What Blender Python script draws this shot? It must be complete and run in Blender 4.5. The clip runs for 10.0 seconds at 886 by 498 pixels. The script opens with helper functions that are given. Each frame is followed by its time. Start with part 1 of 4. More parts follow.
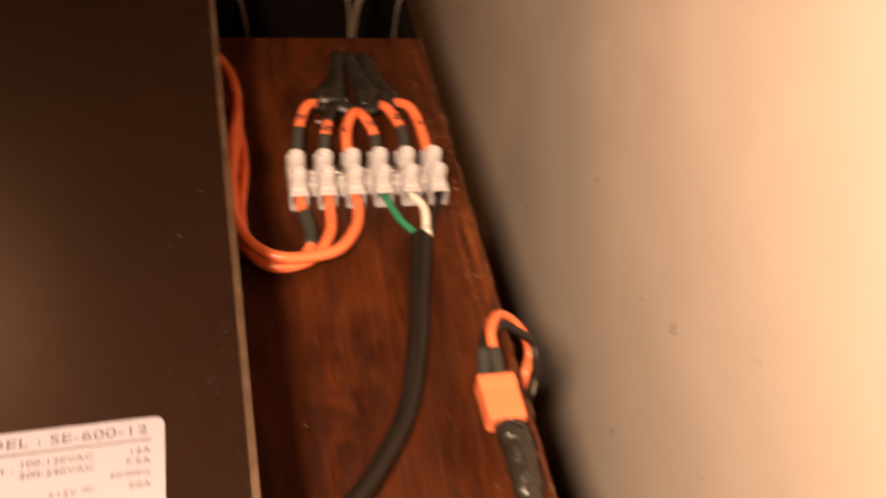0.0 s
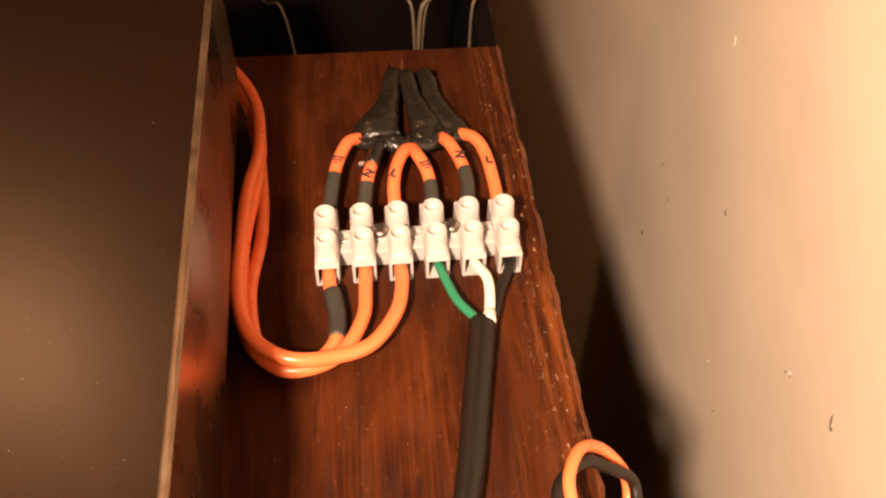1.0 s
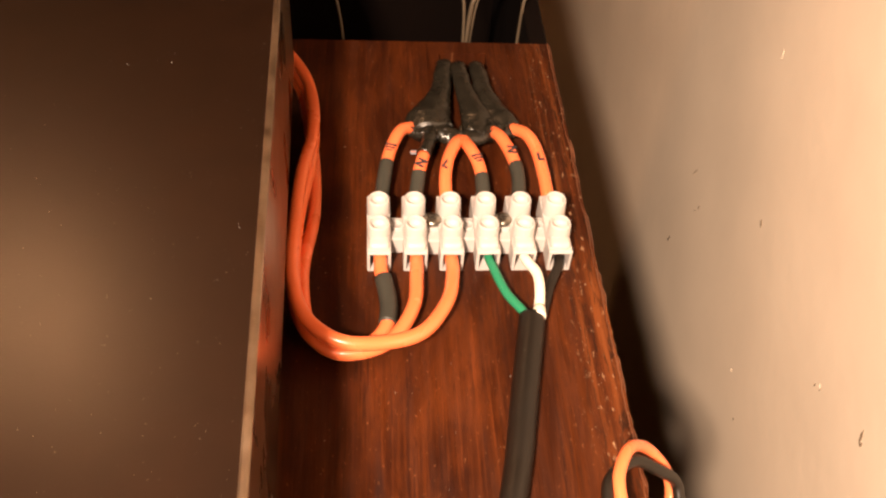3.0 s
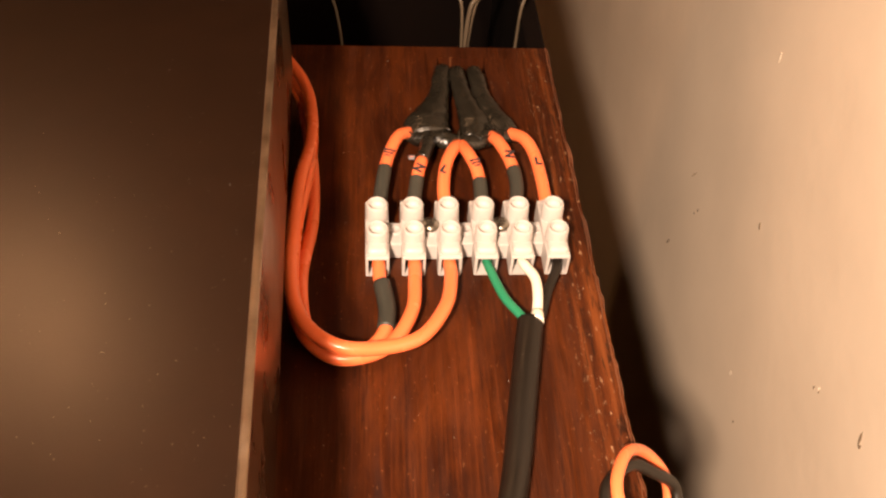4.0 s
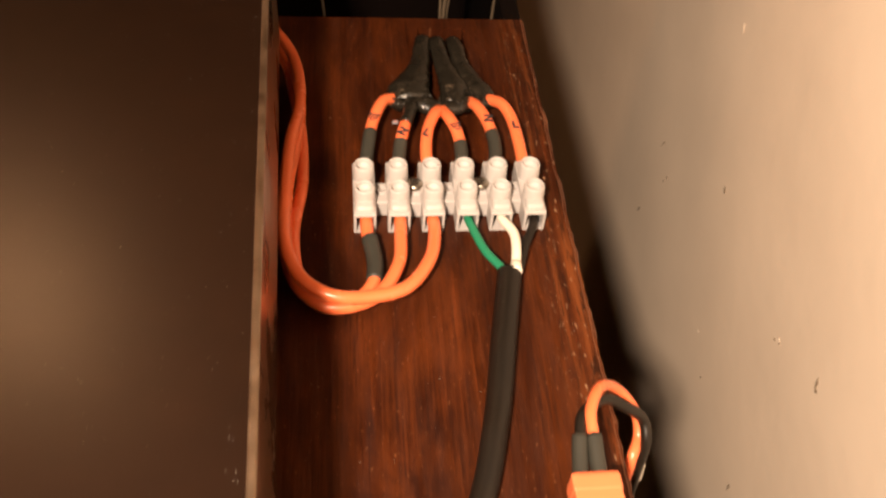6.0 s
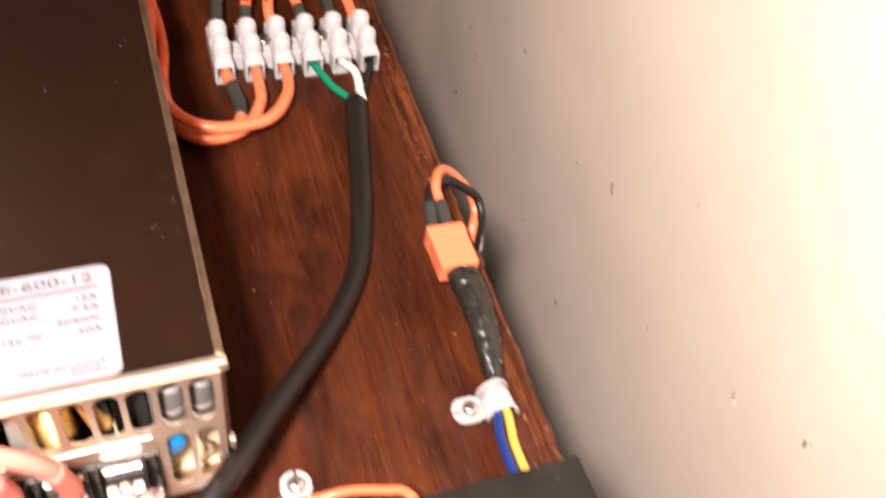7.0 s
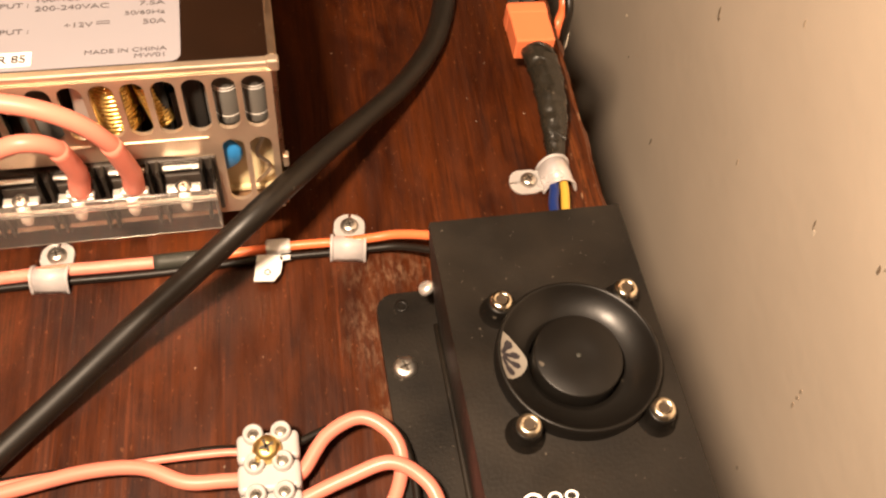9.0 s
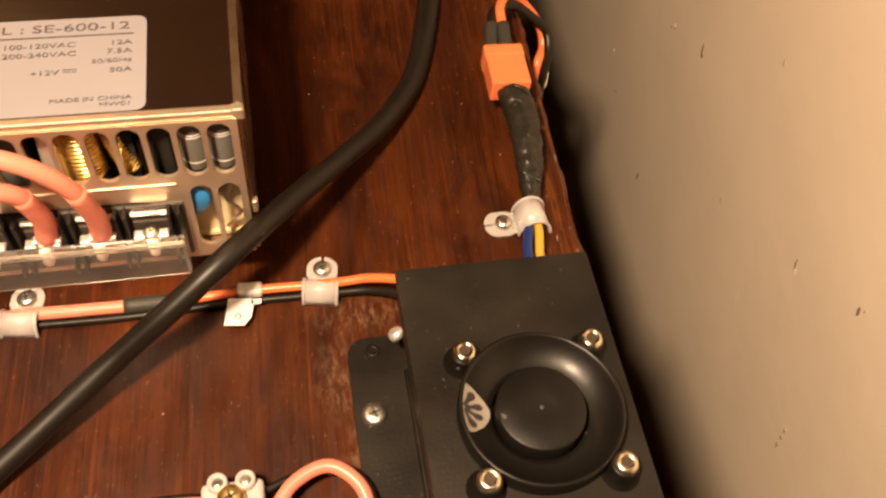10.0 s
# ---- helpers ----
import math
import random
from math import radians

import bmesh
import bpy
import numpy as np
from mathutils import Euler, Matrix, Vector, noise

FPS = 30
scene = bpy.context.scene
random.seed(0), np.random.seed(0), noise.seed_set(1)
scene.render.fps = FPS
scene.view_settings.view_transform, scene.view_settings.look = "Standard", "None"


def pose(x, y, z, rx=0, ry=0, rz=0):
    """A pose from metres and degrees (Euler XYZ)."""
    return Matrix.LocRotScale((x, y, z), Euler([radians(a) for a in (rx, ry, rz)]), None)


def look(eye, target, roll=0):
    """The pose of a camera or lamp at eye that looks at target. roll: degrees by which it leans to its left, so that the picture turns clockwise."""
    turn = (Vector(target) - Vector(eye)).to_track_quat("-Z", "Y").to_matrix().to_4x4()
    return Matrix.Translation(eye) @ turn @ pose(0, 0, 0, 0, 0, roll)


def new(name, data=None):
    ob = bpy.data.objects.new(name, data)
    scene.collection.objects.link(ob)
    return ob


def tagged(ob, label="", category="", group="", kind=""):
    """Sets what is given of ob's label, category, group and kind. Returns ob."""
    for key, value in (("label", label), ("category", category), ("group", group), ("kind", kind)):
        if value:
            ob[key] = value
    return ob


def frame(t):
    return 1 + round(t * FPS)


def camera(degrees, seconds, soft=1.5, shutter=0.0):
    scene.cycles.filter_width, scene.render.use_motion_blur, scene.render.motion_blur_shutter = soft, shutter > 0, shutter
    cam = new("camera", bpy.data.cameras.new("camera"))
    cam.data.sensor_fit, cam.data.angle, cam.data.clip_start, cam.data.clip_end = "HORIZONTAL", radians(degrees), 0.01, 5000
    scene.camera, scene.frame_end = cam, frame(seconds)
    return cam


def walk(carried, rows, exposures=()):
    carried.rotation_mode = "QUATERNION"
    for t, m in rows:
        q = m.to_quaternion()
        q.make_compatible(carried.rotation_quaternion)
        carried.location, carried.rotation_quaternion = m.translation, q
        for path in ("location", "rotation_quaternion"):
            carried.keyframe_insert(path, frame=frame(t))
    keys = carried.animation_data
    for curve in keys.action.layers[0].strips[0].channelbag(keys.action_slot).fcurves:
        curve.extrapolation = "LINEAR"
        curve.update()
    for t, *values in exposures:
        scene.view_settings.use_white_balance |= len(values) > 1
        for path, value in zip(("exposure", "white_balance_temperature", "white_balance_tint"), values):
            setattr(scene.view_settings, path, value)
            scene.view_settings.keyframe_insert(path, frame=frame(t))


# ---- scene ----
cam = camera(52.5, 10.0, soft=2.3, shutter=0.5)
ROWS = [
    (0.0, -0.0373, -0.2785, 0.2446, 45.47, -6.70, -10.41),
    (0.5, -0.0169, -0.2178, 0.2209, 44.15, -2.66, -2.18),
    (1.0, -0.0012, -0.1995, 0.2078, 44.01, -0.60, -5.13),
    (1.5, -0.0083, -0.1964, 0.2048, 42.85, -3.19, -3.04),
    (2.0, -0.0136, -0.1977, 0.2048, 42.73, -3.65, -2.66),
    (2.5, -0.0179, -0.1997, 0.2067, 43.21, -3.39, -2.66),
    (4.0, -0.0165, -0.2003, 0.2099, 43.63, -2.85, -2.74),
    (4.5, -0.0178, -0.2004, 0.2099, 43.82, -3.03, -3.09),
    (5.0, -0.0152, -0.2006, 0.2120, 43.78, -2.73, -3.12),
    (5.2, -0.0158, -0.1990, 0.2103, 43.63, -3.01, -3.27),
    (6.3, -0.0291, -0.2392, 0.2179, 42.56, -4.67, -5.66),
    (6.4, -0.0348, -0.2485, 0.2182, 42.91, -5.39, -7.27),
    (6.5, -0.0375, -0.2582, 0.2204, 42.94, -5.56, -8.74),
    (6.9, -0.0462, -0.2839, 0.2234, 42.16, -7.54, -15.53),
    (7.0, -0.0434, -0.2900, 0.2238, 41.39, -7.23, -16.69),
    (7.2, -0.0396, -0.2992, 0.2212, 40.07, -6.66, -16.24),
    (7.5, -0.0310, -0.3121, 0.2179, 37.91, -4.81, -10.22),
    (8.0, -0.0273, -0.3190, 0.2080, 35.65, -3.54, -8.09),
    (8.5, -0.0268, -0.3216, 0.2023, 33.57, -4.56, -8.46),
    (9.0, -0.0321, -0.3226, 0.2054, 33.45, -4.68, -7.70),
    (9.5, -0.0292, -0.3229, 0.2089, 34.17, -4.73, -7.44),
    (10.0, -0.0241, -0.3188, 0.2083, 34.97, -4.70, -7.56),
]
EXPOSURES = [(0.0, 0.29, 7300, 22), (0.5, 0.72, 7700, 22), (1.0, 0.96, 7400, 20), (2.5, 1.12, 6900, 16), (4.5, 0.86, 7000, 16), (5.2, 0.84, 6900, 16), (6.5, 0.57, 6150, 10), (7.0, 0.75, 5100, 10),
             (7.5, 0.53, 6200, 10), (8.0, 0.43, 6500, 10), (8.5, 0.27, 6900, 10), (9.0, 0.1, 6800, 10), (9.5, 0.1, 6800, 10), (10.0, -0.12, 7700, 10)]
walk(cam, [(t, pose(x, y, z, rx, ry, rz)) for t, x, y, z, rx, ry, rz in ROWS], EXPOSURES)

# ---- world and light ----
world = bpy.data.worlds.new("world")
scene.world = world
world.use_nodes = True
world.node_tree.nodes["Background"].inputs[0].default_value = (1.0, 0.72, 0.48, 1)
world.node_tree.nodes["Background"].inputs[1].default_value = 0.030

LAMP_AT, LAMP_POWER, LAMP_SIZE = (-0.106, -0.330, 0.345), 15.6, 0.020
lamp_data = bpy.data.lights.new("hand_lamp", "SPOT")
lamp_data.spot_size, lamp_data.spot_blend = math.radians(122), 1.0
lamp_data.energy, lamp_data.shadow_soft_size, lamp_data.color = LAMP_POWER, LAMP_SIZE, (1.0, 0.76, 0.56)
new("hand_lamp_light", lamp_data).matrix_world = look(LAMP_AT, (0.085, -0.125, 0.0))
# Unseen area lamp added only to put a soft glow on the black cover.
glow_data = bpy.data.lights.new("glow_lamp", "AREA")
glow_data.energy, glow_data.size, glow_data.color = 0.48, 0.09, (1.0, 0.52, 0.24)
new("room_lamp_light", glow_data).matrix_world = look((-0.352, 0.372, 0.640), (-0.08, -0.09, 0.07))

# ---- materials ----
def material(name, colour, rough=0.5, metal=0.0, vary=0.15, scale=60.0, stretch=(1, 1, 1), bump=0.1, bump_scale=300.0,
             other=None, dust=0.0, clear=0.0, transmission=0.0, rough_vary=0.1, ior=1.45, dust_scale=420.0, spec=0.5):
    """A painted, plastic or metal surface: two scales of colour variation, uneven gloss, fine relief and specks of dust."""
    m = bpy.data.materials.new(name)
    m.use_nodes = True
    t = m.node_tree
    n, l = t.nodes, t.links
    b = n["Principled BSDF"]
    co = n.new("ShaderNodeTexCoord")
    mp = n.new("ShaderNodeMapping")
    mp.inputs["Scale"].default_value = stretch
    l.new(co.outputs["Object"], mp.inputs["Vector"])

    def noise_tex(s, detail=4.0, vec=None):
        x = n.new("ShaderNodeTexNoise")
        x.inputs["Scale"].default_value, x.inputs["Detail"].default_value = s, detail
        l.new(vec or mp.outputs["Vector"], x.inputs["Vector"])
        return x.outputs["Fac"]

    def ramp(fac, lo, hi, a=0.0, c=1.0):
        x = n.new("ShaderNodeMapRange")
        for i, v in enumerate((lo, hi, a, c)):
            x.inputs[1 + i].default_value = v
        l.new(fac, x.inputs[0])
        return x.outputs[0]

    def mix(fac, a, c):
        x = n.new("ShaderNodeMix")
        x.data_type = "RGBA"
        l.new(fac, x.inputs[0])
        for sock, v in ((x.inputs[6], a), (x.inputs[7], c)):
            if isinstance(v, tuple):
                sock.default_value = (*v[:3], 1)
            else:
                l.new(v, sock)
        return x.outputs[2]

    dark = tuple(c * (1 - vary) for c in colour)
    lite = other or tuple(min(1, c * (1 + vary)) for c in colour)
    base = mix(ramp(noise_tex(scale), 0.3, 0.7), dark, lite)
    base = mix(ramp(noise_tex(scale * 0.17, 2), 0.35, 0.7, 0, 0.5), base, tuple(c * (1 - vary * 1.3) for c in colour))
    if dust:
        speck = ramp(noise_tex(dust_scale, 1, co.outputs["Object"]), 0.76, 0.80, 0, dust)
        base = mix(speck, base, (0.55, 0.46, 0.36))
    l.new(base, b.inputs["Base Color"])
    l.new(ramp(noise_tex(scale * 0.6), 0.3, 0.7, max(0.03, rough - rough_vary), min(1, rough + rough_vary)), b.inputs["Roughness"])
    b.inputs["Metallic"].default_value = metal
    b.inputs["Coat Weight"].default_value = clear
    b.inputs["Coat Roughness"].default_value = 0.25
    b.inputs["Transmission Weight"].default_value = transmission
    b.inputs["IOR"].default_value = ior
    b.inputs["Specular IOR Level"].default_value = spec
    if bump:
        u = n.new("ShaderNodeBump")
        u.inputs["Strength"].default_value, u.inputs["Distance"].default_value = bump, 0.0006
        l.new(noise_tex(bump_scale), u.inputs["Height"])
        l.new(u.outputs["Normal"], b.inputs["Normal"])
    return m


def wood_material(name):
    """Dark reddish stained plywood: broken streaks of grain along y, cloudy stain, a scraped band beside the open edge, dusty smears and specks."""
    m = bpy.data.materials.new(name)
    m.use_nodes = True
    n, l = m.node_tree.nodes, m.node_tree.links
    p = n["Principled BSDF"]
    co = n.new("ShaderNodeTexCoord").outputs["Object"]

    def tex(scale, detail=4.0, rough=0.5, warp=0.0):
        mp = n.new("ShaderNodeMapping")
        mp.inputs["Scale"].default_value = scale
        l.new(co, mp.inputs["Vector"])
        x = n.new("ShaderNodeTexNoise")
        x.inputs["Scale"].default_value, x.inputs["Detail"].default_value, x.inputs["Roughness"].default_value = 1.0, detail, rough
        x.inputs["Distortion"].default_value = warp
        l.new(mp.outputs["Vector"], x.inputs["Vector"])
        return x.outputs["Fac"]

    def ramp(fac, lo, hi, a=0.0, c=1.0):
        x = n.new("ShaderNodeMapRange")
        for i, v in enumerate((lo, hi, a, c)):
            x.inputs[1 + i].default_value = v
        l.new(fac, x.inputs[0])
        return x.outputs[0]

    def times(a, c):
        x = n.new("ShaderNodeMath")
        x.operation = "MULTIPLY"
        l.new(a, x.inputs[0])
        l.new(c, x.inputs[1])
        return x.outputs[0]

    def mix(fac, a, c):
        x = n.new("ShaderNodeMix")
        x.data_type = "RGBA"
        l.new(fac, x.inputs[0])
        for sock, v in ((x.inputs[6], a), (x.inputs[7], c)):
            if isinstance(v, tuple):
                sock.default_value = (*v, 1)
            else:
                l.new(v, sock)
        return x.outputs[2]

    cloudy = tex((45, 16, 1), 5, 0.6, 1.2)
    base = mix(ramp(cloudy, 0.34, 0.66), (0.0225, 0.0047, 0.0014), (0.0780, 0.0180, 0.0037))
    patch = ramp(tex((120, 45, 1), 4, 0.6, 0.8), 0.36, 0.62)
    base = mix(times(patch, ramp(tex((1000, 30, 1), 5, 0.65, 0.5), 0.44, 0.66, 0, 0.85)), base, (0.0145, 0.0034, 0.0013))
    base = mix(times(ramp(tex((650, 14, 1), 4, 0.6, 0.6), 0.52, 0.74, 0, 0.6), ramp(tex((34, 12, 1), 3, 0.6, 1.0), 0.46, 0.62)), base, (0.1500, 0.0350, 0.0080))
    base = mix(ramp(tex((1500, 240, 1), 3, 0.7), 0.58, 0.70, 0, 0.6), base, (0.014, 0.004, 0.002))
    base = mix(ramp(tex((900, 500, 1), 2), 0.66, 0.74, 0, 0.35), base, (0.26, 0.10, 0.04))
    sep = n.new("ShaderNodeSeparateXYZ")
    l.new(co, sep.inputs[0])
    band = ramp(sep.outputs[0], 0.0385, 0.0445)
    base = mix(times(band, ramp(tex((420, 16, 1), 4), 0.48, 0.68, 0, 0.6)), base, (0.21, 0.060, 0.016))
    base = mix(times(band, ramp(tex((650, 260, 1), 3), 0.63, 0.71, 0, 0.6)), base, (0.40, 0.25, 0.15))

    base = mix(times(band, ramp(tex((520, 70, 1), 5, 0.7, 0.8), 0.52, 0.62, 0, 0.8)), base, (0.010, 0.0035, 0.0016))

    def smear(x, y, rx, ry):
        mp = n.new("ShaderNodeMapping")
        mp.vector_type = "POINT"
        mp.inputs["Location"].default_value = (-x / rx, -y / ry, 0)
        mp.inputs["Scale"].default_value = (1 / rx, 1 / ry, 0)
        l.new(co, mp.inputs["Vector"])
        d = n.new("ShaderNodeVectorMath")
        d.operation = "LENGTH"
        l.new(mp.outputs["Vector"], d.inputs[0])
        return ramp(d.outputs["Value"], 1.0, 0.2)

    for s in ((-0.0185, -0.214, 0.010, 0.016), (-0.0165, -0.236, 0.006, 0.010), (-0.012, -0.196, 0.018, 0.007)):
        base = mix(times(smear(*s), ramp(tex((700, 260, 1), 6, 0.7), 0.46, 0.72, 0, 0.38)), base, (0.36, 0.24, 0.15))
    base = mix(ramp(tex((420, 420, 1), 1), 0.785, 0.81, 0, 0.5), base, (0.5, 0.4, 0.3))
    p.inputs["Specular IOR Level"].default_value = 0.28
    l.new(base, p.inputs["Base Color"])
    l.new(ramp(tex((300, 40, 1), 3), 0.3, 0.7, 0.32, 0.52), p.inputs["Roughness"])
    u = n.new("ShaderNodeBump")
    u.inputs["Strength"].default_value, u.inputs["Distance"].default_value = 0.35, 0.0005
    l.new(tex((900, 60, 1), 4), u.inputs["Height"])
    l.new(u.outputs["Normal"], p.inputs["Normal"])
    return m


WOOD = wood_material("stained_wood")
WOOD_EDGE = material("worn_wood_edge", (0.15, 0.05, 0.02), 0.6, vary=0.5, scale=200, stretch=(1, 0.15, 1), bump=0.8, bump_scale=500, dust=0.7, dust_scale=260)
# Near-black brown: the missing light of the gap is put into the colour.
SHADED_BROWN = material("shaded_brown", (0.0040, 0.0018, 0.0012), 0.8, spec=0.1, vary=0.3, scale=40, stretch=(1, 1, 0.1))
WALL = material("beige_wall_paint", (0.82, 0.69, 0.555), 0.50, vary=0.06, scale=14, bump=0.3, bump_scale=110, rough_vary=0.06)
ROOM = material("beige_room_paint", (0.56, 0.42, 0.30), 0.8, vary=0.1, scale=3)
SCUFF = material("scuff", (0.26, 0.195, 0.135), 0.8)
DENT = material("chipped_paint", (0.86, 0.75, 0.62), 0.6)
BLACK_PAINT = material("black_case_paint", (0.0125, 0.0050, 0.0023), 0.31, spec=0.55, vary=0.15, scale=120, bump=0.03, bump_scale=1500, dust=0.08, rough_vary=0.003, dust_scale=900)
STEEL = material("galvanised_steel", (0.73, 0.58, 0.44), 0.42, 0.85, vary=0.1, scale=90, bump=0.05)
SIDE_STEEL = material("case_side_steel", (0.36, 0.24, 0.16), 0.30, 1.0, vary=0.12, scale=60, bump=0.04)
EDGE_STEEL = material("worn_case_edge", (0.40, 0.29, 0.20), 0.45, 1.0, vary=0.2, scale=200, bump=0.1)
BRASSY = material("brass", (0.86, 0.62, 0.24), 0.40, 1.0)
CHROME = material("screw_steel", (0.78, 0.73, 0.66), 0.34, 1.0, bump=0.1, bump_scale=900)
SOCKET = material("warm_screw_steel", (0.78, 0.68, 0.52), 0.26, 1.0, bump=0.1, bump_scale=900)
SOCKET_SHADE = material("socket_shade", (0.035, 0.023, 0.013), 0.6)
TERMINAL = material("terminal_body", (0.045, 0.035, 0.028), 0.4, vary=0.2)
FAINT = material("faint_scuff", (0.50, 0.40, 0.30), 0.8)
RECESS = material("dark_recess", (0.01, 0.008, 0.006), 0.7)
LABEL = material("label_paper", (0.265, 0.25, 0.272), 0.45, vary=0.03, scale=40, bump=0.02)
INK = material("ink", (0.03, 0.025, 0.03), 0.6)
PRINT = material("grey_print", (0.085, 0.075, 0.08), 0.6)
ORANGE = material("orange_insulation", (0.86, 0.185, 0.068), 0.30, vary=0.06, scale=70, bump=0.05, clear=0.3)
# Paled towards pink: strong light's washing-out is put into this wire colour.
SALMON = material("washed_out_red_insulation", (0.80, 0.245, 0.175), 0.42, vary=0.08, scale=80, bump=0.05)
XT_ORANGE = material("orange_nylon", (0.82, 0.205, 0.085), 0.4, vary=0.05, bump=0.05)
TAPE = material("black_tape", (0.017, 0.0145, 0.0105), 0.24, vary=0.25, scale=150, bump=0.7, bump_scale=420, dust=0.15, rough_vary=0.12)
SLEEVE = material("black_sleeve", (0.035, 0.035, 0.028), 0.55, vary=0.2, bump=0.2)
CABLE = material("black_cable_jacket", (0.010, 0.0074, 0.0052), 0.42, spec=0.4, vary=0.2, scale=60, bump=0.08, dust=0.06)
NYLON = material("white_nylon", (0.455, 0.435, 0.425), 0.42, vary=0.03, scale=100, bump=0.04)
CLIP = material("translucent_nylon", (0.95, 0.91, 0.88), 0.34, vary=0.05, transmission=0.66, bump=0.08, ior=1.3)
CLIP_STRAP = material("milky_nylon", (0.88, 0.83, 0.82), 0.36, vary=0.06, transmission=0.55, bump=0.08)
DULL_SCREW = material("dull_screw_steel", (0.36, 0.33, 0.28), 0.34, 1.0, vary=0.3, scale=300, bump=0.15, bump_scale=900)
SLOT_SHADE = material("screw_slot_shade", (0.09, 0.075, 0.06), 0.6, 0.5)
TIN = material("tinned_plate", (0.90, 0.86, 0.80), 0.36, 0.75, vary=0.08, scale=200, bump=0.1)
CLEAR = material("clear_plastic", (0.96, 0.90, 0.84), 0.05, spec=0.25, vary=0.02, transmission=0.97, bump=0.08, bump_scale=120, rough_vary=0.04)
GREEN = material("green_insulation", (0.012, 0.20, 0.10), 0.4, vary=0.06)
WHITE_WIRE = material("white_insulation", (0.80, 0.74, 0.64), 0.4, vary=0.04)
BLUE = material("blue_insulation", (0.012, 0.03, 0.15), 0.4, vary=0.06)
YELLOW = material("yellow_insulation", (0.62, 0.38, 0.06), 0.4, vary=0.06)
BOX_BLACK = material("black_moulded_plastic", (0.009, 0.0072, 0.0055), 0.5, vary=0.35, scale=60, other=(0.022, 0.0172, 0.0125), spec=0.28, bump=0.14, bump_scale=1300, dust=0.14, dust_scale=900)
FAN_BLACK = material("black_fan_plastic", (0.006, 0.005, 0.004), 0.40, spec=0.3, vary=0.15, scale=90, bump=0.06, dust=0.12)
CHIP = material("raw_wood_chip", (0.20, 0.125, 0.07), 0.7, vary=0.3)
GREY_STICKER = material("grey_sticker", (0.26, 0.235, 0.20), 0.5)
PCB = material("cream_board", (0.66, 0.54, 0.33), 0.5)
BLUE_DISC = material("blue_epoxy", (0.03, 0.25, 0.62), 0.4)
GREY_CAP = material("grey_component", (0.12, 0.112, 0.10), 0.62, vary=0.1)
COPPER = material("enamelled_copper", (0.88, 0.56, 0.18), 0.28, 0.9, vary=0.3, scale=300)
WHITE_MARK = material("white_marker", (0.86, 0.84, 0.80), 0.5)
OLD_WIRE = material("dull_wire", (0.10, 0.075, 0.05), 0.5)


# ---- building helpers ----
def at_world(ob):
    m = ob.matrix_basis.copy()
    while ob.parent:
        m = ob.parent.matrix_basis @ ob.matrix_parent_inverse @ m
        ob = ob.parent
    return m


def thing(name, place, label, category, group="", kind=""):
    ob = new(name)
    ob.matrix_basis = place if isinstance(place, Matrix) else pose(*place)
    ob.empty_display_size = 0.01
    return tagged(ob, label, category, group, kind)


def part(name, bm, mat, parent=None, label="", smooth=False):
    """Links a bmesh, given in world metres, as one mesh object under a thing or a part."""
    me = bpy.data.meshes.new(name)
    bm.to_mesh(me)
    bm.free()
    for p in me.polygons:
        p.use_smooth = smooth
    me.materials.append(mat)
    ob = new(name, me)
    if parent:
        ob.parent = parent
        top, m = parent, Matrix()
        chain = []
        while top:
            chain.append(top)
            top = top.parent
        for o in reversed(chain):
            m = m @ o.matrix_parent_inverse @ o.matrix_basis
        ob.matrix_parent_inverse = m.inverted()
    return tagged(ob, label)


def box(x0, x1, y0, y1, z0, z1, m=Matrix(), bevel=0.0, bm=None, segments=2):
    bm = bm or bmesh.new()
    r = bmesh.ops.create_cube(bm, size=1)
    vs = r["verts"]
    for v in vs:
        v.co = Vector(((x0 + x1) / 2 + v.co.x * (x1 - x0), (y0 + y1) / 2 + v.co.y * (y1 - y0), (z0 + z1) / 2 + v.co.z * (z1 - z0)))
    if bevel:
        es = list({e for v in vs for e in v.link_edges})
        r = bmesh.ops.bevel(bm, geom=es, offset=bevel, segments=segments, affect="EDGES", profile=0.5)
        vs = list({v for v in r["verts"]} | {v for v in vs if v.is_valid})
    for v in vs:
        v.co = m @ v.co
    return bm


def lathe(profile, m=Matrix(), n=24, bm=None):
    """A turned shape from (radius, height) pairs, round local z."""
    bm = bm or bmesh.new()
    rings = []
    for r, z in profile:
        if r < 1e-6:
            rings.append([bm.verts.new(m @ Vector((0, 0, z)))])
        else:
            rings.append([bm.verts.new(m @ Vector((r * math.cos(2 * math.pi * i / n), r * math.sin(2 * math.pi * i / n), z))) for i in range(n)])
    for a, b in zip(rings, rings[1:]):
        for i in range(n):
            k = (i + 1) % n
            if len(a) == 1 and len(b) > 1:
                bm.faces.new((a[0], b[i], b[k]))
            elif len(b) == 1 and len(a) > 1:
                bm.faces.new((a[i], a[k], b[0]))
            elif len(a) > 1:
                bm.faces.new((a[i], a[k], b[k], b[i]))
    bmesh.ops.recalc_face_normals(bm, faces=bm.faces[:])
    return bm


def spline(pts, steps=8):
    p = [Vector(q) for q in pts]
    p = [p[0] * 2 - p[1]] + p + [p[-1] * 2 - p[-2]]
    out = []
    for i in range(1, len(p) - 2):
        a, b, c, d = p[i - 1:i + 3]
        for k in range(steps):
            t = k / steps
            out.append(0.5 * (2 * b + (c - a) * t + (2 * a - 5 * b + 4 * c - d) * t * t + (3 * b - a - 3 * c + d) * t ** 3))
    return out + [p[-2]]


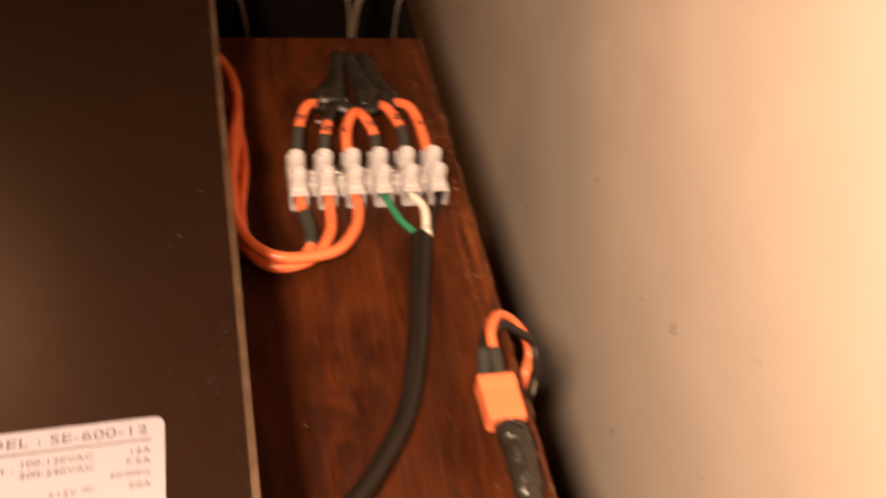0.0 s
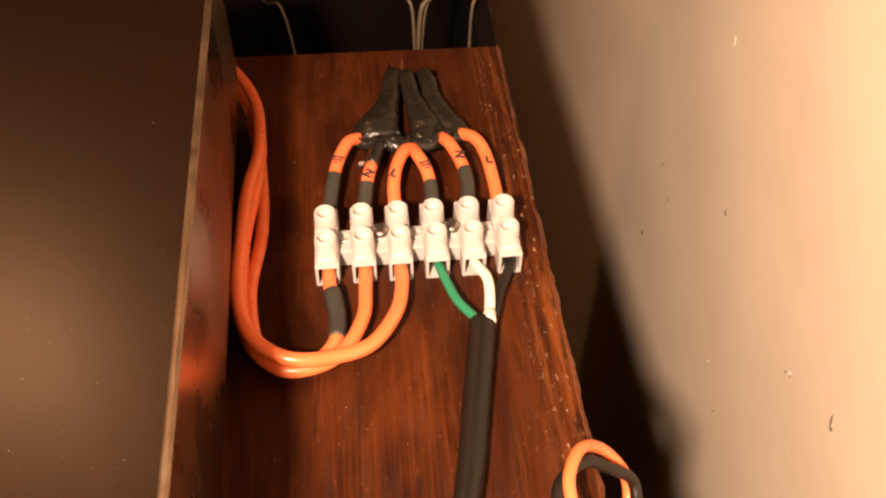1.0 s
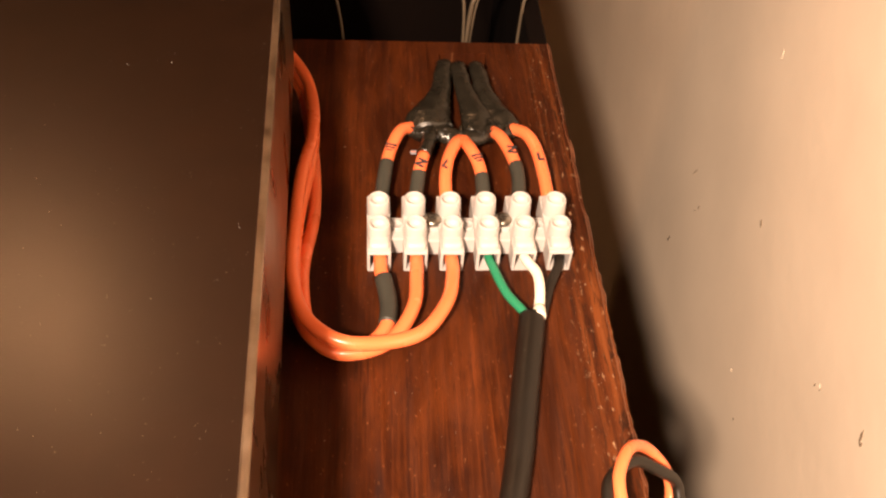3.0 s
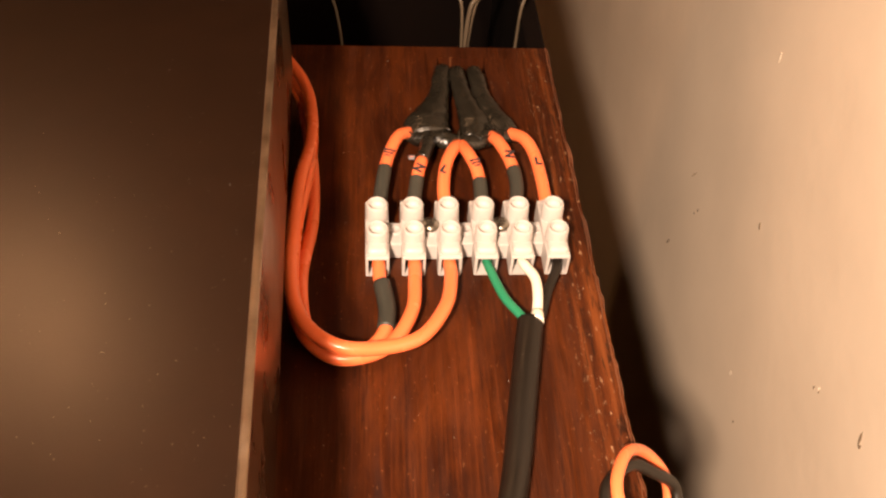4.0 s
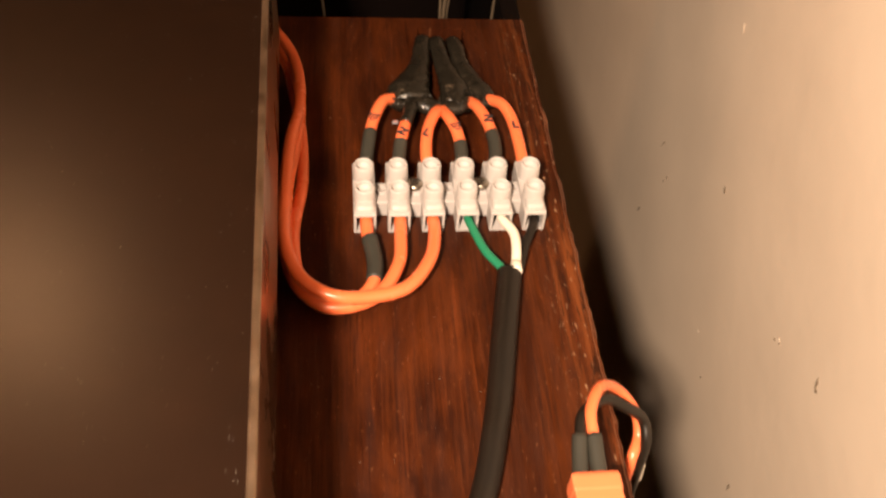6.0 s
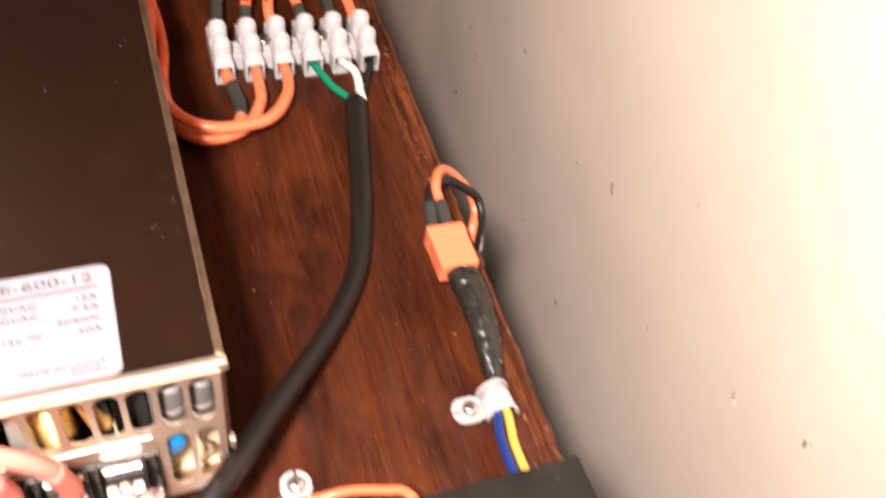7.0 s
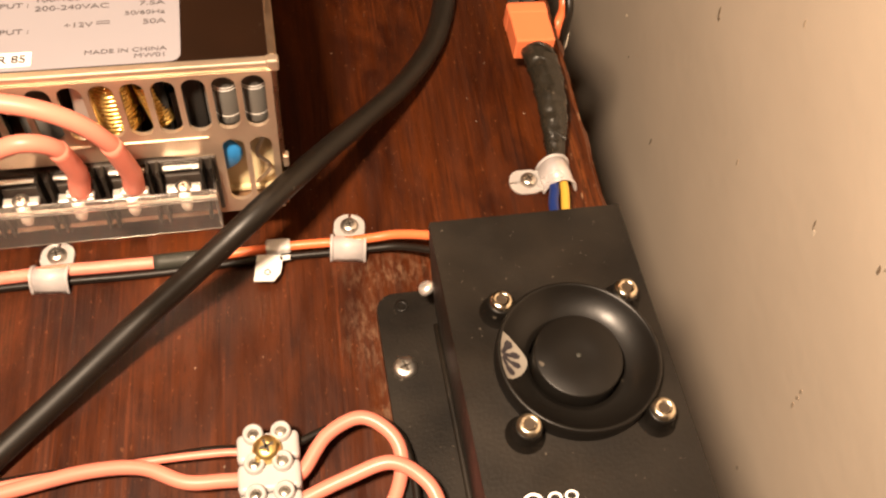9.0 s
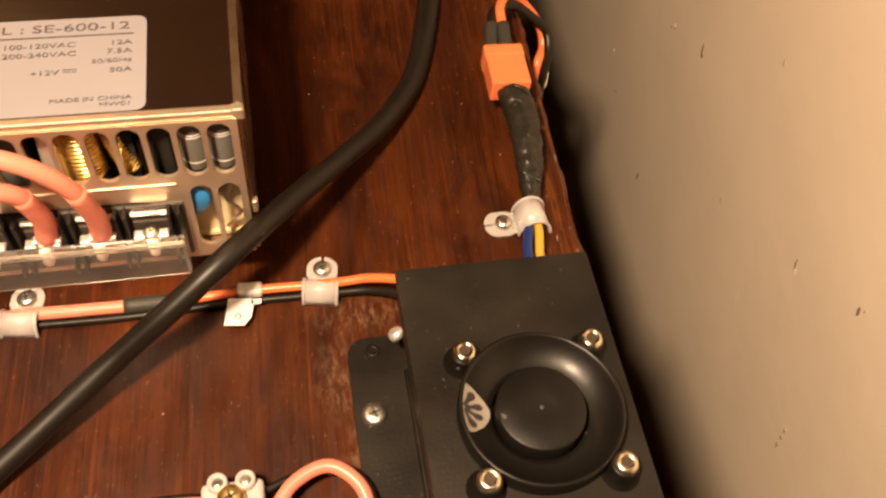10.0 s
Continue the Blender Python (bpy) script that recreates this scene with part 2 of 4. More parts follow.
def tube(pts, radius, n=12, steps=8, flat=1.0, rough=0.0, bm=None):
    """A round wire along a smooth line; radius is one number or one for each point; flat squeezes its height; rough wrinkles it."""
    bm = bm or bmesh.new()
    line = spline(pts, steps)
    rad = radius if isinstance(radius, (list, tuple)) else [radius] * len(pts)
    rings = []
    for i, c in enumerate(line):
        s = min(i / steps, len(rad) - 1)
        k = min(int(s), len(rad) - 2)
        r = rad[k] + (rad[k + 1] - rad[k]) * (s - k)
        d = (line[min(i + 1, len(line) - 1)] - line[max(i - 1, 0)]).normalized()
        side = d.cross(Vector((0, 0, 1)))
        side = side.normalized() if side.length > 1e-3 else Vector((1, 0, 0))
        up = side.cross(d).normalized()
        ring = []
        for j in range(n):
            a = 2 * math.pi * j / n
            q = c + side * (r * math.cos(a)) + up * (r * flat * math.sin(a))
            if rough:
                q += (q - c) * (rough * (noise.noise(q * 420) + 0.6 * noise.noise(q * 1100)))
            ring.append(bm.verts.new(q))
        rings.append(ring)
    for a, b in zip(rings, rings[1:]):
        for j in range(n):
            bm.faces.new((a[j], a[(j + 1) % n], b[(j + 1) % n], b[j]))
    bm.faces.new(rings[0][::-1])
    bm.faces.new(rings[-1])
    bmesh.ops.recalc_face_normals(bm, faces=bm.faces[:])
    return bm


def plate(outline, z0, z1, m=Matrix(), bm=None):
    """A flat sheet with that outline, from z0 to z1."""
    bm = bm or bmesh.new()
    lo = [bm.verts.new(m @ Vector((x, y, z0))) for x, y in outline]
    hi = [bm.verts.new(m @ Vector((x, y, z1))) for x, y in outline]
    bm.faces.new(lo[::-1])
    bm.faces.new(hi)
    for i in range(len(lo)):
        k = (i + 1) % len(lo)
        bm.faces.new((lo[i], lo[k], hi[k], hi[i]))
    bmesh.ops.recalc_face_normals(bm, faces=bm.faces[:])
    return bm


def round_rect(x0, x1, y0, y1, r, n=5):
    out = []
    for cx, cy, a0 in ((x1 - r, y1 - r, 0), (x0 + r, y1 - r, 90), (x0 + r, y0 + r, 180), (x1 - r, y0 + r, 270)):
        for i in range(n + 1):
            a = radians(a0 + 90 * i / n)
            out.append((cx + r * math.cos(a), cy + r * math.sin(a)))
    return out


def punched(x0, x1, y0, y1, holes, z0, z1, m=Matrix()):
    """A sheet with round-ended slots right through it. holes: (x0, x1, y0, y1) along one row or more, none touching."""
    bm = bmesh.new()
    flat = bmesh.new()
    edges = []
    loops = [[(x0, y0), (x1, y0), (x1, y1), (x0, y1)]] + [round_rect(a, b, c, d, min(b - a, d - c) / 2 - 1e-5, 5) for a, b, c, d in holes]
    for loop in loops:
        vs = [flat.verts.new((x, y, 0)) for x, y in loop]
        edges += [flat.edges.new((vs[i], vs[(i + 1) % len(vs)])) for i in range(len(vs))]
    bmesh.ops.triangle_fill(flat, use_beauty=True, use_dissolve=False, edges=edges, normal=(0, 0, 1))
    flat.faces.ensure_lookup_table()
    dead = [f for f in flat.faces if any(a < f.calc_center_median().x < b and c < f.calc_center_median().y < d and
                                         inside_slot(f.calc_center_median(), a, b, c, d) for a, b, c, d in holes)]
    bmesh.ops.delete(flat, geom=dead, context="FACES")
    flat.verts.index_update()
    idx = {}
    for f in flat.faces:
        for z, rev in ((z0, True), (z1, False)):
            vs = []
            for v in f.verts:
                if (v.index, z) not in idx:
                    idx[(v.index, z)] = bm.verts.new(m @ Vector((v.co.x, v.co.y, z)))
                vs.append(idx[(v.index, z)])
            bm.faces.new(vs[::-1] if rev else vs)
    for e in flat.edges:
        if len(e.link_faces) == 1:
            a, b = e.verts
            bm.faces.new((idx[(a.index, z0)], idx[(b.index, z0)], idx[(b.index, z1)], idx[(a.index, z1)]))
    flat.free()
    bmesh.ops.recalc_face_normals(bm, faces=bm.faces[:])
    return bm


def inside_slot(p, a, b, c, d):
    r = min(b - a, d - c) / 2
    qx = min(max(p.x, a + r), b - r)
    qy = min(max(p.y, c + r), d - r)
    return math.hypot(p.x - qx, p.y - qy) < r - 1e-5


def words(name, text, size, m, mat, parent, align="LEFT", wide=1.0, bold=0.02):
    """Raised lettering a hair thick, turned into a mesh."""
    cu = bpy.data.curves.new(name, "FONT")
    cu.body, cu.size, cu.align_x, cu.extrude, cu.offset = text, size, align, 0.00006, size * bold
    tmp = bpy.data.objects.new(name, cu)
    scene.collection.objects.link(tmp)
    me = bpy.data.meshes.new_from_object(tmp.evaluated_get(bpy.context.evaluated_depsgraph_get()))
    bpy.data.objects.remove(tmp)
    bm = bmesh.new()
    bm.from_mesh(me)
    bpy.data.meshes.remove(me)
    bm.transform(m @ Matrix.Diagonal((wide, 1, 1, 1)))
    return tagged(part(name, bm, mat, parent), kind="stuff" if len(text) > 1 else "")


def screw(name, m, r, parent, mat, h=0.0016, slot=True):
    """A pan-head screw, its axis along local z, the shade of its cross recess laid on as dark bars."""
    ob = part(name, lathe([(0, 0), (r, 0), (r, h * 0.45), (r * 0.8, h * 0.85), (r * 0.45, h), (r * 0.2, h), (0, h * 0.9)], m, 16), mat, parent, smooth=True)
    if slot:
        for a in (20, 110):
            part("recess", box(-r * 0.5, r * 0.5, -r * 0.1, r * 0.1, h * 0.84, h * 1.02, m @ pose(0, 0, 0, 0, 0, a)), SLOT_SHADE, ob)
    return ob


# ---- the setting ----
EDGE_X, BACK_Y = 0.0525, 0.1140
def build_board():
    bm = bmesh.new()
    xs, ys = (-0.45, 0.0062, 0.0252, EDGE_X - 0.0006), (-0.62, 0.0955, 0.1065, BACK_Y)
    for i in range(3):
        for j in range(3):
            if (i, j) != (1, 1):
                box(xs[i], xs[i + 1], ys[j], ys[j + 1], -0.018, 0, bm=bm)
    bmesh.ops.remove_doubles(bm, verts=bm.verts[:], dist=1e-5)
    seen = {}
    for f in bm.faces[:]:
        c = f.calc_center_median()
        seen.setdefault((round(c.x, 5), round(c.y, 5), round(c.z, 5)), []).append(f)
    bmesh.ops.delete(bm, geom=[f for fs in seen.values() if len(fs) > 1 for f in fs], context="FACES_ONLY")
    return bm


board = tagged(part("shelf_board", build_board(), WOOD), "dark reddish-brown stained wooden board carrying all the wiring", "board", kind="structure")
bm = bmesh.new()
N = 260
for k in range(N + 1):
    y = BACK_Y - k * (BACK_Y + 0.62) / N
    wob = 0.0011 * noise.noise(Vector((y * 75, 0, 0))) + 0.0011 * noise.noise(Vector((y * 260, 3, 0))) + 0.0005 * noise.noise(Vector((y * 700, 7, 0)))
    for x, z in ((EDGE_X - 0.0016 + wob * 0.4, 0.0003), (EDGE_X - 0.0003 + wob, -0.0004), (EDGE_X + 0.0004 + wob, -0.003), (EDGE_X + 0.0004, -0.018)):
        bm.verts.new((x, y, z))
bm.verts.ensure_lookup_table()
for k in range(N):
    for j in range(3):
        a = 4 * k + j
        bm.faces.new((bm.verts[a], bm.verts[a + 1], bm.verts[a + 5], bm.verts[a + 4]))
bmesh.ops.recalc_face_normals(bm, faces=bm.faces[:])
part("worn_edge", bm, WOOD_EDGE, board, "chipped raw edge of the board", smooth=True)

WALL_X = 0.152
wall = tagged(part("wall_east", box(WALL_X, WALL_X + 0.1, -0.75, 0.85, -0.45, 0.85), WALL), "beige painted plaster wall with small scuffs", "wall", kind="structure")
for y, z, w, h, a, mat in ((0.0755, -0.0655, 0.0020, 0.0034, 30, SCUFF), (-0.0382, -0.0575, 0.0014, 0.0058, 12, SCUFF), (-0.0400, -0.0600, 0.0016, 0.0024, -30, SCUFF), (0.1595, -0.1615, 0.0016, 0.0060, -20, SCUFF),
                           (0.1547, -0.1053, 0.0011, 0.0085, -30, FAINT), (0.1370, -0.1150, 0.0013, 0.0020, 0, SCUFF), (0.1400, -0.1200, 0.0009, 0.0014, 0, SCUFF), (0.0290, -0.1516, 0.0012, 0.0020, 0, SCUFF),
                           (0.1126, -0.0013, 0.0013, 0.0050, 10, DENT), (-0.0078, -0.0706, 0.0016, 0.0020, 0, DENT), (-0.0092, -0.0712, 0.0006, 0.0016, 0, SCUFF), (0.0480, -0.1380, 0.0012, 0.0026, 5, DENT),
                           (-0.0275, -0.1588, 0.0013, 0.0050, 0, SCUFF), (-0.0935, -0.0132, 0.0013, 0.0040, 20, FAINT), (-0.0987, -0.0882, 0.0012, 0.0030, 20, FAINT), (-0.1545, -0.0560, 0.0009, 0.0050, 15, SCUFF),
                           (-0.1563, -0.0585, 0.0016, 0.0030, 0, DENT), (-0.1880, -0.0337, 0.0016, 0.0045, 15, SCUFF), (-0.1900, -0.0310, 0.0010, 0.0020, -10, FAINT), (-0.1990, -0.1060, 0.0016, 0.0026, 10, FAINT),
                           (-0.2000, -0.1100, 0.0018, 0.0030, -15, FAINT), (-0.2006, -0.1150, 0.0016, 0.0034, 20, FAINT), (-0.2033, -0.1798, 0.0018, 0.0026, 0, FAINT), (-0.0056, -0.0732, 0.0010, 0.0020, 0, SCUFF)):
    m = pose(WALL_X - 0.0002, y, z, 0, -90, 0) @ pose(0, 0, 0, 0, 0, a)
    outline = [(h * 0.5 * math.cos(t * 0.7) * (0.6 + 0.6 * random.random()), w * 0.5 * math.sin(t * 0.7) * (0.5 + 0.7 * random.random())) for t in range(9)]
    part("dent" if mat is DENT else "scuff", plate(outline, -0.0001, 0.0001, m), mat, wall)
tagged(part("wall_north", box(-0.9, WALL_X, 0.80, 0.85, -0.45, 0.85), ROOM), "beige painted plaster wall", "wall", kind="structure")
tagged(part("wall_west", box(-0.95, -0.9, -0.75, 0.85, -0.45, 0.85), ROOM), "beige painted plaster wall", "wall", kind="structure")
tagged(part("wall_south", box(-0.9, WALL_X, -0.80, -0.75, -0.45, 0.85), ROOM), "beige painted plaster wall", "wall", kind="structure")
tagged(part("floor", box(-0.95, WALL_X + 0.1, -0.80, 0.85, -0.50, -0.45), SHADED_BROWN), "dark wooden floor below the board", "floor", kind="structure")
tagged(part("ceiling", box(-0.95, WALL_X + 0.1, -0.80, 0.85, 0.85, 0.90), ROOM), "plain beige ceiling", "ceiling", kind="structure")
# Tall enough to keep the area lamp off the board's back as well.
tagged(part("cabinet_back", box(-0.45, 0.052, 0.235, 0.25, -0.45, 0.30, bevel=0.001), SHADED_BROWN), "dark wooden panel behind the board, blackened for the unlit gap", "panel", kind="structure")
# Added panel that carries the board's shadow further along the wall.
tagged(part("cabinet_edge", box(0.0440, 0.0522, 0.1142, 0.2348, -0.1500, -0.0010, bevel=0.001), SHADED_BROWN), "added dark panel continuing the board's edge to block lamp light", "panel", kind="structure")
tagged(part("cabinet_side", box(-0.45, -0.432, -0.6, 0.235, -0.45, -0.0185), SHADED_BROWN), "dark wooden panel supporting the board", "panel", kind="structure")
tagged(part("cabinet_rail", box(-0.43, 0.0, 0.06, 0.078, -0.45, -0.0185), SHADED_BROWN), "dark wooden upright under the board", "panel", kind="structure")

# ---- power supply ----
PSU_H, PSU_W, PSU_L, PSU_Z = 0.0667, 0.133, 0.258, 0.0165  # top, width, length and height of the underside
PM = pose(-0.0375, -0.1832, 0, 0, 0, 2.45)


def build_power_supply():
    psu = thing("power_supply", PM, "black-topped metal power supply on feet with a white rating label", "power supply")
    part("top_cover", box(-PSU_W + 0.001, -0.0012, 0.0012, PSU_L, PSU_H - 0.0012, PSU_H, PM, 0.0004), BLACK_PAINT, psu, "black painted top cover with dust specks")
    part("case_side", box(-0.0012, 0.0, 0.0, PSU_L, PSU_Z, PSU_H - 0.0004, PM, 0.0003), SIDE_STEEL, psu, "bare shiny metal side")
    part("edge_fold", box(-0.0017, 0.0003, 0.0016, PSU_L, PSU_H - 0.0018, PSU_H + 0.0002, PM, 0.0006), EDGE_STEEL, psu, "bare bronze-coloured metal edge")
    part("case_side", box(-PSU_W, -PSU_W + 0.001, 0.0, PSU_L, PSU_Z, PSU_H - 0.0004, PM, 0.0003), SIDE_STEEL, psu)
    part("back_plate", box(-PSU_W + 0.001, -0.0012, PSU_L - 0.001, PSU_L, PSU_Z, PSU_H - 0.0012, PM), SIDE_STEEL, psu)
    part("base_plate", box(-PSU_W + 0.001, -0.0012, 0.0015, PSU_L - 0.001, PSU_Z + 0.0002, PSU_Z + 0.0012, PM), SIDE_STEEL, psu)
    for x in (-PSU_W + 0.020, -0.020):
        for y in (0.030, PSU_L - 0.030):
            part("foot", lathe([(0, 0.0), (0.0075, 0.0), (0.0080, 0.0010), (0.0070, PSU_Z), (0, PSU_Z)], PM @ pose(x, y, 0), 20), RECESS, psu, "dark foot under the case", smooth=True)
    part("front_lip", box(-PSU_W + 0.001, 0.0, -0.0006, 0.0016, PSU_H - 0.0014, PSU_H + 0.0005, PM, 0.0004), STEEL, psu, "bright folded metal lip")
    part("corner_tab", box(-0.0022, 0.0006, -0.0008, 0.0016, PSU_H - 0.0022, PSU_H + 0.0009, PM, 0.0005), STEEL, psu)
    part("corner_tab", box(-0.0006, 0.0008, -0.0008, 0.0014, 0.032, 0.036, PM, 0.0004), STEEL, psu)
    # punched end panel: one long row of slots, two short ones beside the terminals
    holes = [(-0.0078 - 0.00625 * i, -0.0028 - 0.00625 * i, 0.0478, 0.0642) for i in range(20)]
    holes += [(-0.0078 - 0.00625 * i, -0.0028 - 0.00625 * i, 0.0210, 0.0442) for i in range(2)]
    holes += [(-0.1285, -0.0160, 0.0185, 0.0400)]
    m = PM @ pose(0, 0, 0, 90, 0, 0)
    part("end_panel", punched(-PSU_W + 0.001, -0.0012, PSU_Z, PSU_H - 0.0014, holes, 0.0, 0.0010, m), STEEL, psu, "bright metal end panel with round-ended slots")
    part("end_fold", box(-PSU_W + 0.012, -0.0165, -0.0014, 0.0, 0.0449, 0.0458, PM, 0.0003), STEEL, psu)
    part("circuit_board", box(-PSU_W + 0.003, -0.003, 0.004, PSU_L - 0.005, 0.0182, 0.0193, PM), PCB, psu, "cream circuit board inside the case")
    # what shows behind the slots
    for i, x in enumerate((-0.0053, -0.0116)):
        cm = PM @ pose(x, 0.0046, 0)
        part("capacitor", lathe([(0, 0.046), (0.0030, 0.046), (0.0031, 0.047), (0.0031, 0.0630), (0.0027, 0.0640), (0, 0.0640)], cm, 18), GREY_CAP, psu, "matt grey sleeved capacitor", smooth=True)
        for z in (0.0490, 0.0572, 0.0580):
            part("capacitor_band", lathe([(0.00318, z), (0.00318, z + 0.0004)], cm, 18), WHITE_MARK, psu, smooth=True)
    part("relay", box(-0.0212, -0.0164, 0.0030, 0.016, 0.0193, 0.0612, PM, 0.0005), RECESS, psu)
    part("relay_side", box(-0.0163, -0.0150, 0.0040, 0.016, 0.0193, 0.0630, PM, 0.0003), GREY_CAP, psu)
    part("varistor", lathe([(0, -0.0010), (0.0052, -0.0008), (0.0060, 0), (0.0052, 0.0008), (0, 0.0010)], PM @ pose(-0.0158, 0.0016, 0.0362, 90, 0, 0), 20), BLUE_DISC, psu, "bright blue disc component", smooth=True)
    part("filter_panel", box(-0.0165, -0.002, 0.0052, 0.0062, 0.0195, 0.046, PM), PCB, psu)
    part("coil_lead", tube([PM @ Vector((-0.0075, 0.0035, 0.022)), PM @ Vector((-0.0038, 0.0025, 0.029)), PM @ Vector((-0.0066, 0.003, 0.034)), PM @ Vector((-0.0035, 0.004, 0.041))], 0.0005, 6), CHROME, psu, smooth=True)
    for x, radius, z0, z1, lean, gap in ((-0.0362, 0.0046, 0.0440, 0.0610, 0, 0.0013), (-0.0262, 0.0021, 0.0460, 0.0600, -10, 0.0012)):
        turns = [PM @ pose(x, 0.0025 + radius, z0, 0, lean, 0) @ Vector((radius * math.cos(q * 0.6), radius * math.sin(q * 0.6), q * 0.6 / 6.2832 * gap)) for q in range(int((z1 - z0) / gap * 6.2832 / 0.6))]
        part("copper_coil", tube(turns, gap * 0.5, 6, 2), COPPER, psu, "bright copper winding", smooth=True)
        part("coil_core", lathe([(0, 0.0193), (radius * 0.9, 0.0193), (radius * 0.9, 0.0590), (0, 0.0590)], PM @ pose(x, 0.0025 + radius, 0), 16), RECESS, psu, smooth=True)
    part("heat_sink", box(-0.0478, -0.0440, 0.0032, 0.0050, 0.0193, 0.0610, PM @ pose(0, 0, 0, 0, 4, 0), 0.0006), TIN, psu, "bright bent metal strip")
    part("coil_former", box(-0.0236, -0.0222, 0.0034, 0.012, 0.0193, 0.0560, PM, 0.0004), SHADED_BROWN, psu)
    for x in (-0.0535, -0.0665, -0.082, -0.098, -0.115):
        part("capacitor", lathe([(0, 0.0193), (0.0048, 0.0193), (0.0050, 0.022), (0.0050, 0.060), (0.0042, 0.0615), (0, 0.0615)], PM @ pose(x, 0.011, 0), 18), RECESS if x < -0.06 else GREY_CAP, psu, smooth=True)
        part("capacitor_top", lathe([(0.0038, 0.0616), (0.0040, 0.0619), (0, 0.0619)], PM @ pose(x, 0.011, 0), 16), CHROME, psu, smooth=True)
    # terminal block
    tb = part("terminal_block", box(-0.1275, -0.0160, -0.0018, 0.003, 0.0190, 0.0392, PM, 0.0004), TERMINAL, psu, "dark grey terminal block")
    for i in range(10):
        x = -0.0172 - i * 0.0120
        for dx in (0.0, -0.0022):
            part("divider", box(x + dx - 0.0004, x + dx + 0.0004, -0.0050, -0.0016, 0.0200, 0.0394, PM, 0.0002), BOX_BLACK, tb)
    for i in range(9):
        x = -0.0241 - i * 0.0120
        cell = part("contact_plate", box(x - 0.0040, x + 0.0040, -0.0066, -0.0040, 0.0324, 0.0337, PM, 0.0004), TIN, tb, "bright metal contact plate")
        part("contact_face", box(x - 0.0040, x + 0.0040, -0.0028, -0.0018, 0.0290, 0.0350, PM, 0.0002), TERMINAL, tb)
        # Bright strip built in place of a reflection along the panel.
        part("contact_fold", box(x - 0.0042, x + 0.0042, -0.0030, -0.0018, 0.0370, 0.0379, PM, 0.0003), TIN, tb)
        screw("terminal_screw", PM @ pose(x, -0.0054, 0.0336, 0, 0, 0), 0.0019, tb, CHROME, 0.0012)
        part("screw_stub", lathe([(0, 0), (0.0010, 0), (0.0014, 0.0012), (0.0014, 0.0055), (0, 0.0055)], PM @ pose(x, -0.0060, 0.0269), 10), TIN, tb, smooth=True)
    cover = part("terminal_cover", box(-0.1285, -0.0165, -0.0096, -0.0088, 0.0215, 0.0340, PM, 0.0003), CLEAR, psu, "clear plastic terminal cover")
    part("cover_lip", box(-0.1285, -0.0165, -0.0106, -0.0076, 0.0340, 0.0351, PM, 0.0004), CLEAR, cover)
    part("cover_end", box(-0.0173, -0.0165, -0.0088, -0.0020, 0.0215, 0.0340, PM, 0.0003), CLEAR, cover)
    for ob in (cover, *cover.children):
        ob.visible_shadow = False
    # rating label, read from the terminal end
    lab = part("rating_label", plate(round_rect(-0.095, -0.0194, 0.0020, 0.0312, 0.0022), PSU_H + 0.0001, PSU_H + 0.00025, PM), LABEL, psu, "white rating label with grey printing")
    top = PSU_H + 0.00032

    def line(text, x, y, size, wide):
        words("printing", text, size, PM @ pose(x, y, top), PRINT, lab, "RIGHT", wide, 0.0)

    line("MODEL : SE-600-12", -0.0229, 0.0270, 0.0034, 1.5)
    part("rule", box(-0.0640, -0.0222, 0.0252, 0.0256, top - 0.0001, top + 0.00005, PM), PRINT, lab)
    for text, x, y in (("100-120VAC", -0.0342, 0.0220), ("200-240VAC", -0.0340, 0.0192), ("12A", -0.0224, 0.0220), ("7.5A", -0.0224, 0.0193), ("50/60Hz", -0.0224, 0.0165), ("50A", -0.0223, 0.0135)):
        line(text, x, y, 0.0021 if "H" not in text else 0.0018, 1.38)
    line("+12V", -0.0373, 0.0136, 0.0021, 1.3)
    for dy in (0.0013, 0.0006):
        part("dc_sign", box(-0.0366, -0.0338, 0.0136 + dy, 0.0138 + dy, top - 0.0001, top + 0.00005, PM), PRINT, lab)
    line("INPUT :", -0.0505, 0.0206, 0.0020, 1.3)
    line("OUTPUT :", -0.0500, 0.0126, 0.0020, 1.3)
    line("MADE IN CHINA", -0.0222, 0.0053, 0.0017, 1.32)
    line("MW01", -0.0222, 0.0035, 0.0017, 1.4)
    st = part("date_sticker", plate(round_rect(-0.064, -0.0490, 0.0030, 0.0070, 0.0003), top, top + 0.00015, PM), WHITE_MARK, lab, "small white sticker with printed digits")
    words("printing", "R 85", 0.0030, PM @ pose(-0.0500, 0.0040, top + 0.0002), INK, st, "RIGHT")
    screw("cover_screw", PM @ pose(-0.010, 0.246, PSU_H), 0.0024, psu, CHROME)
    return psu


psu = build_power_supply()

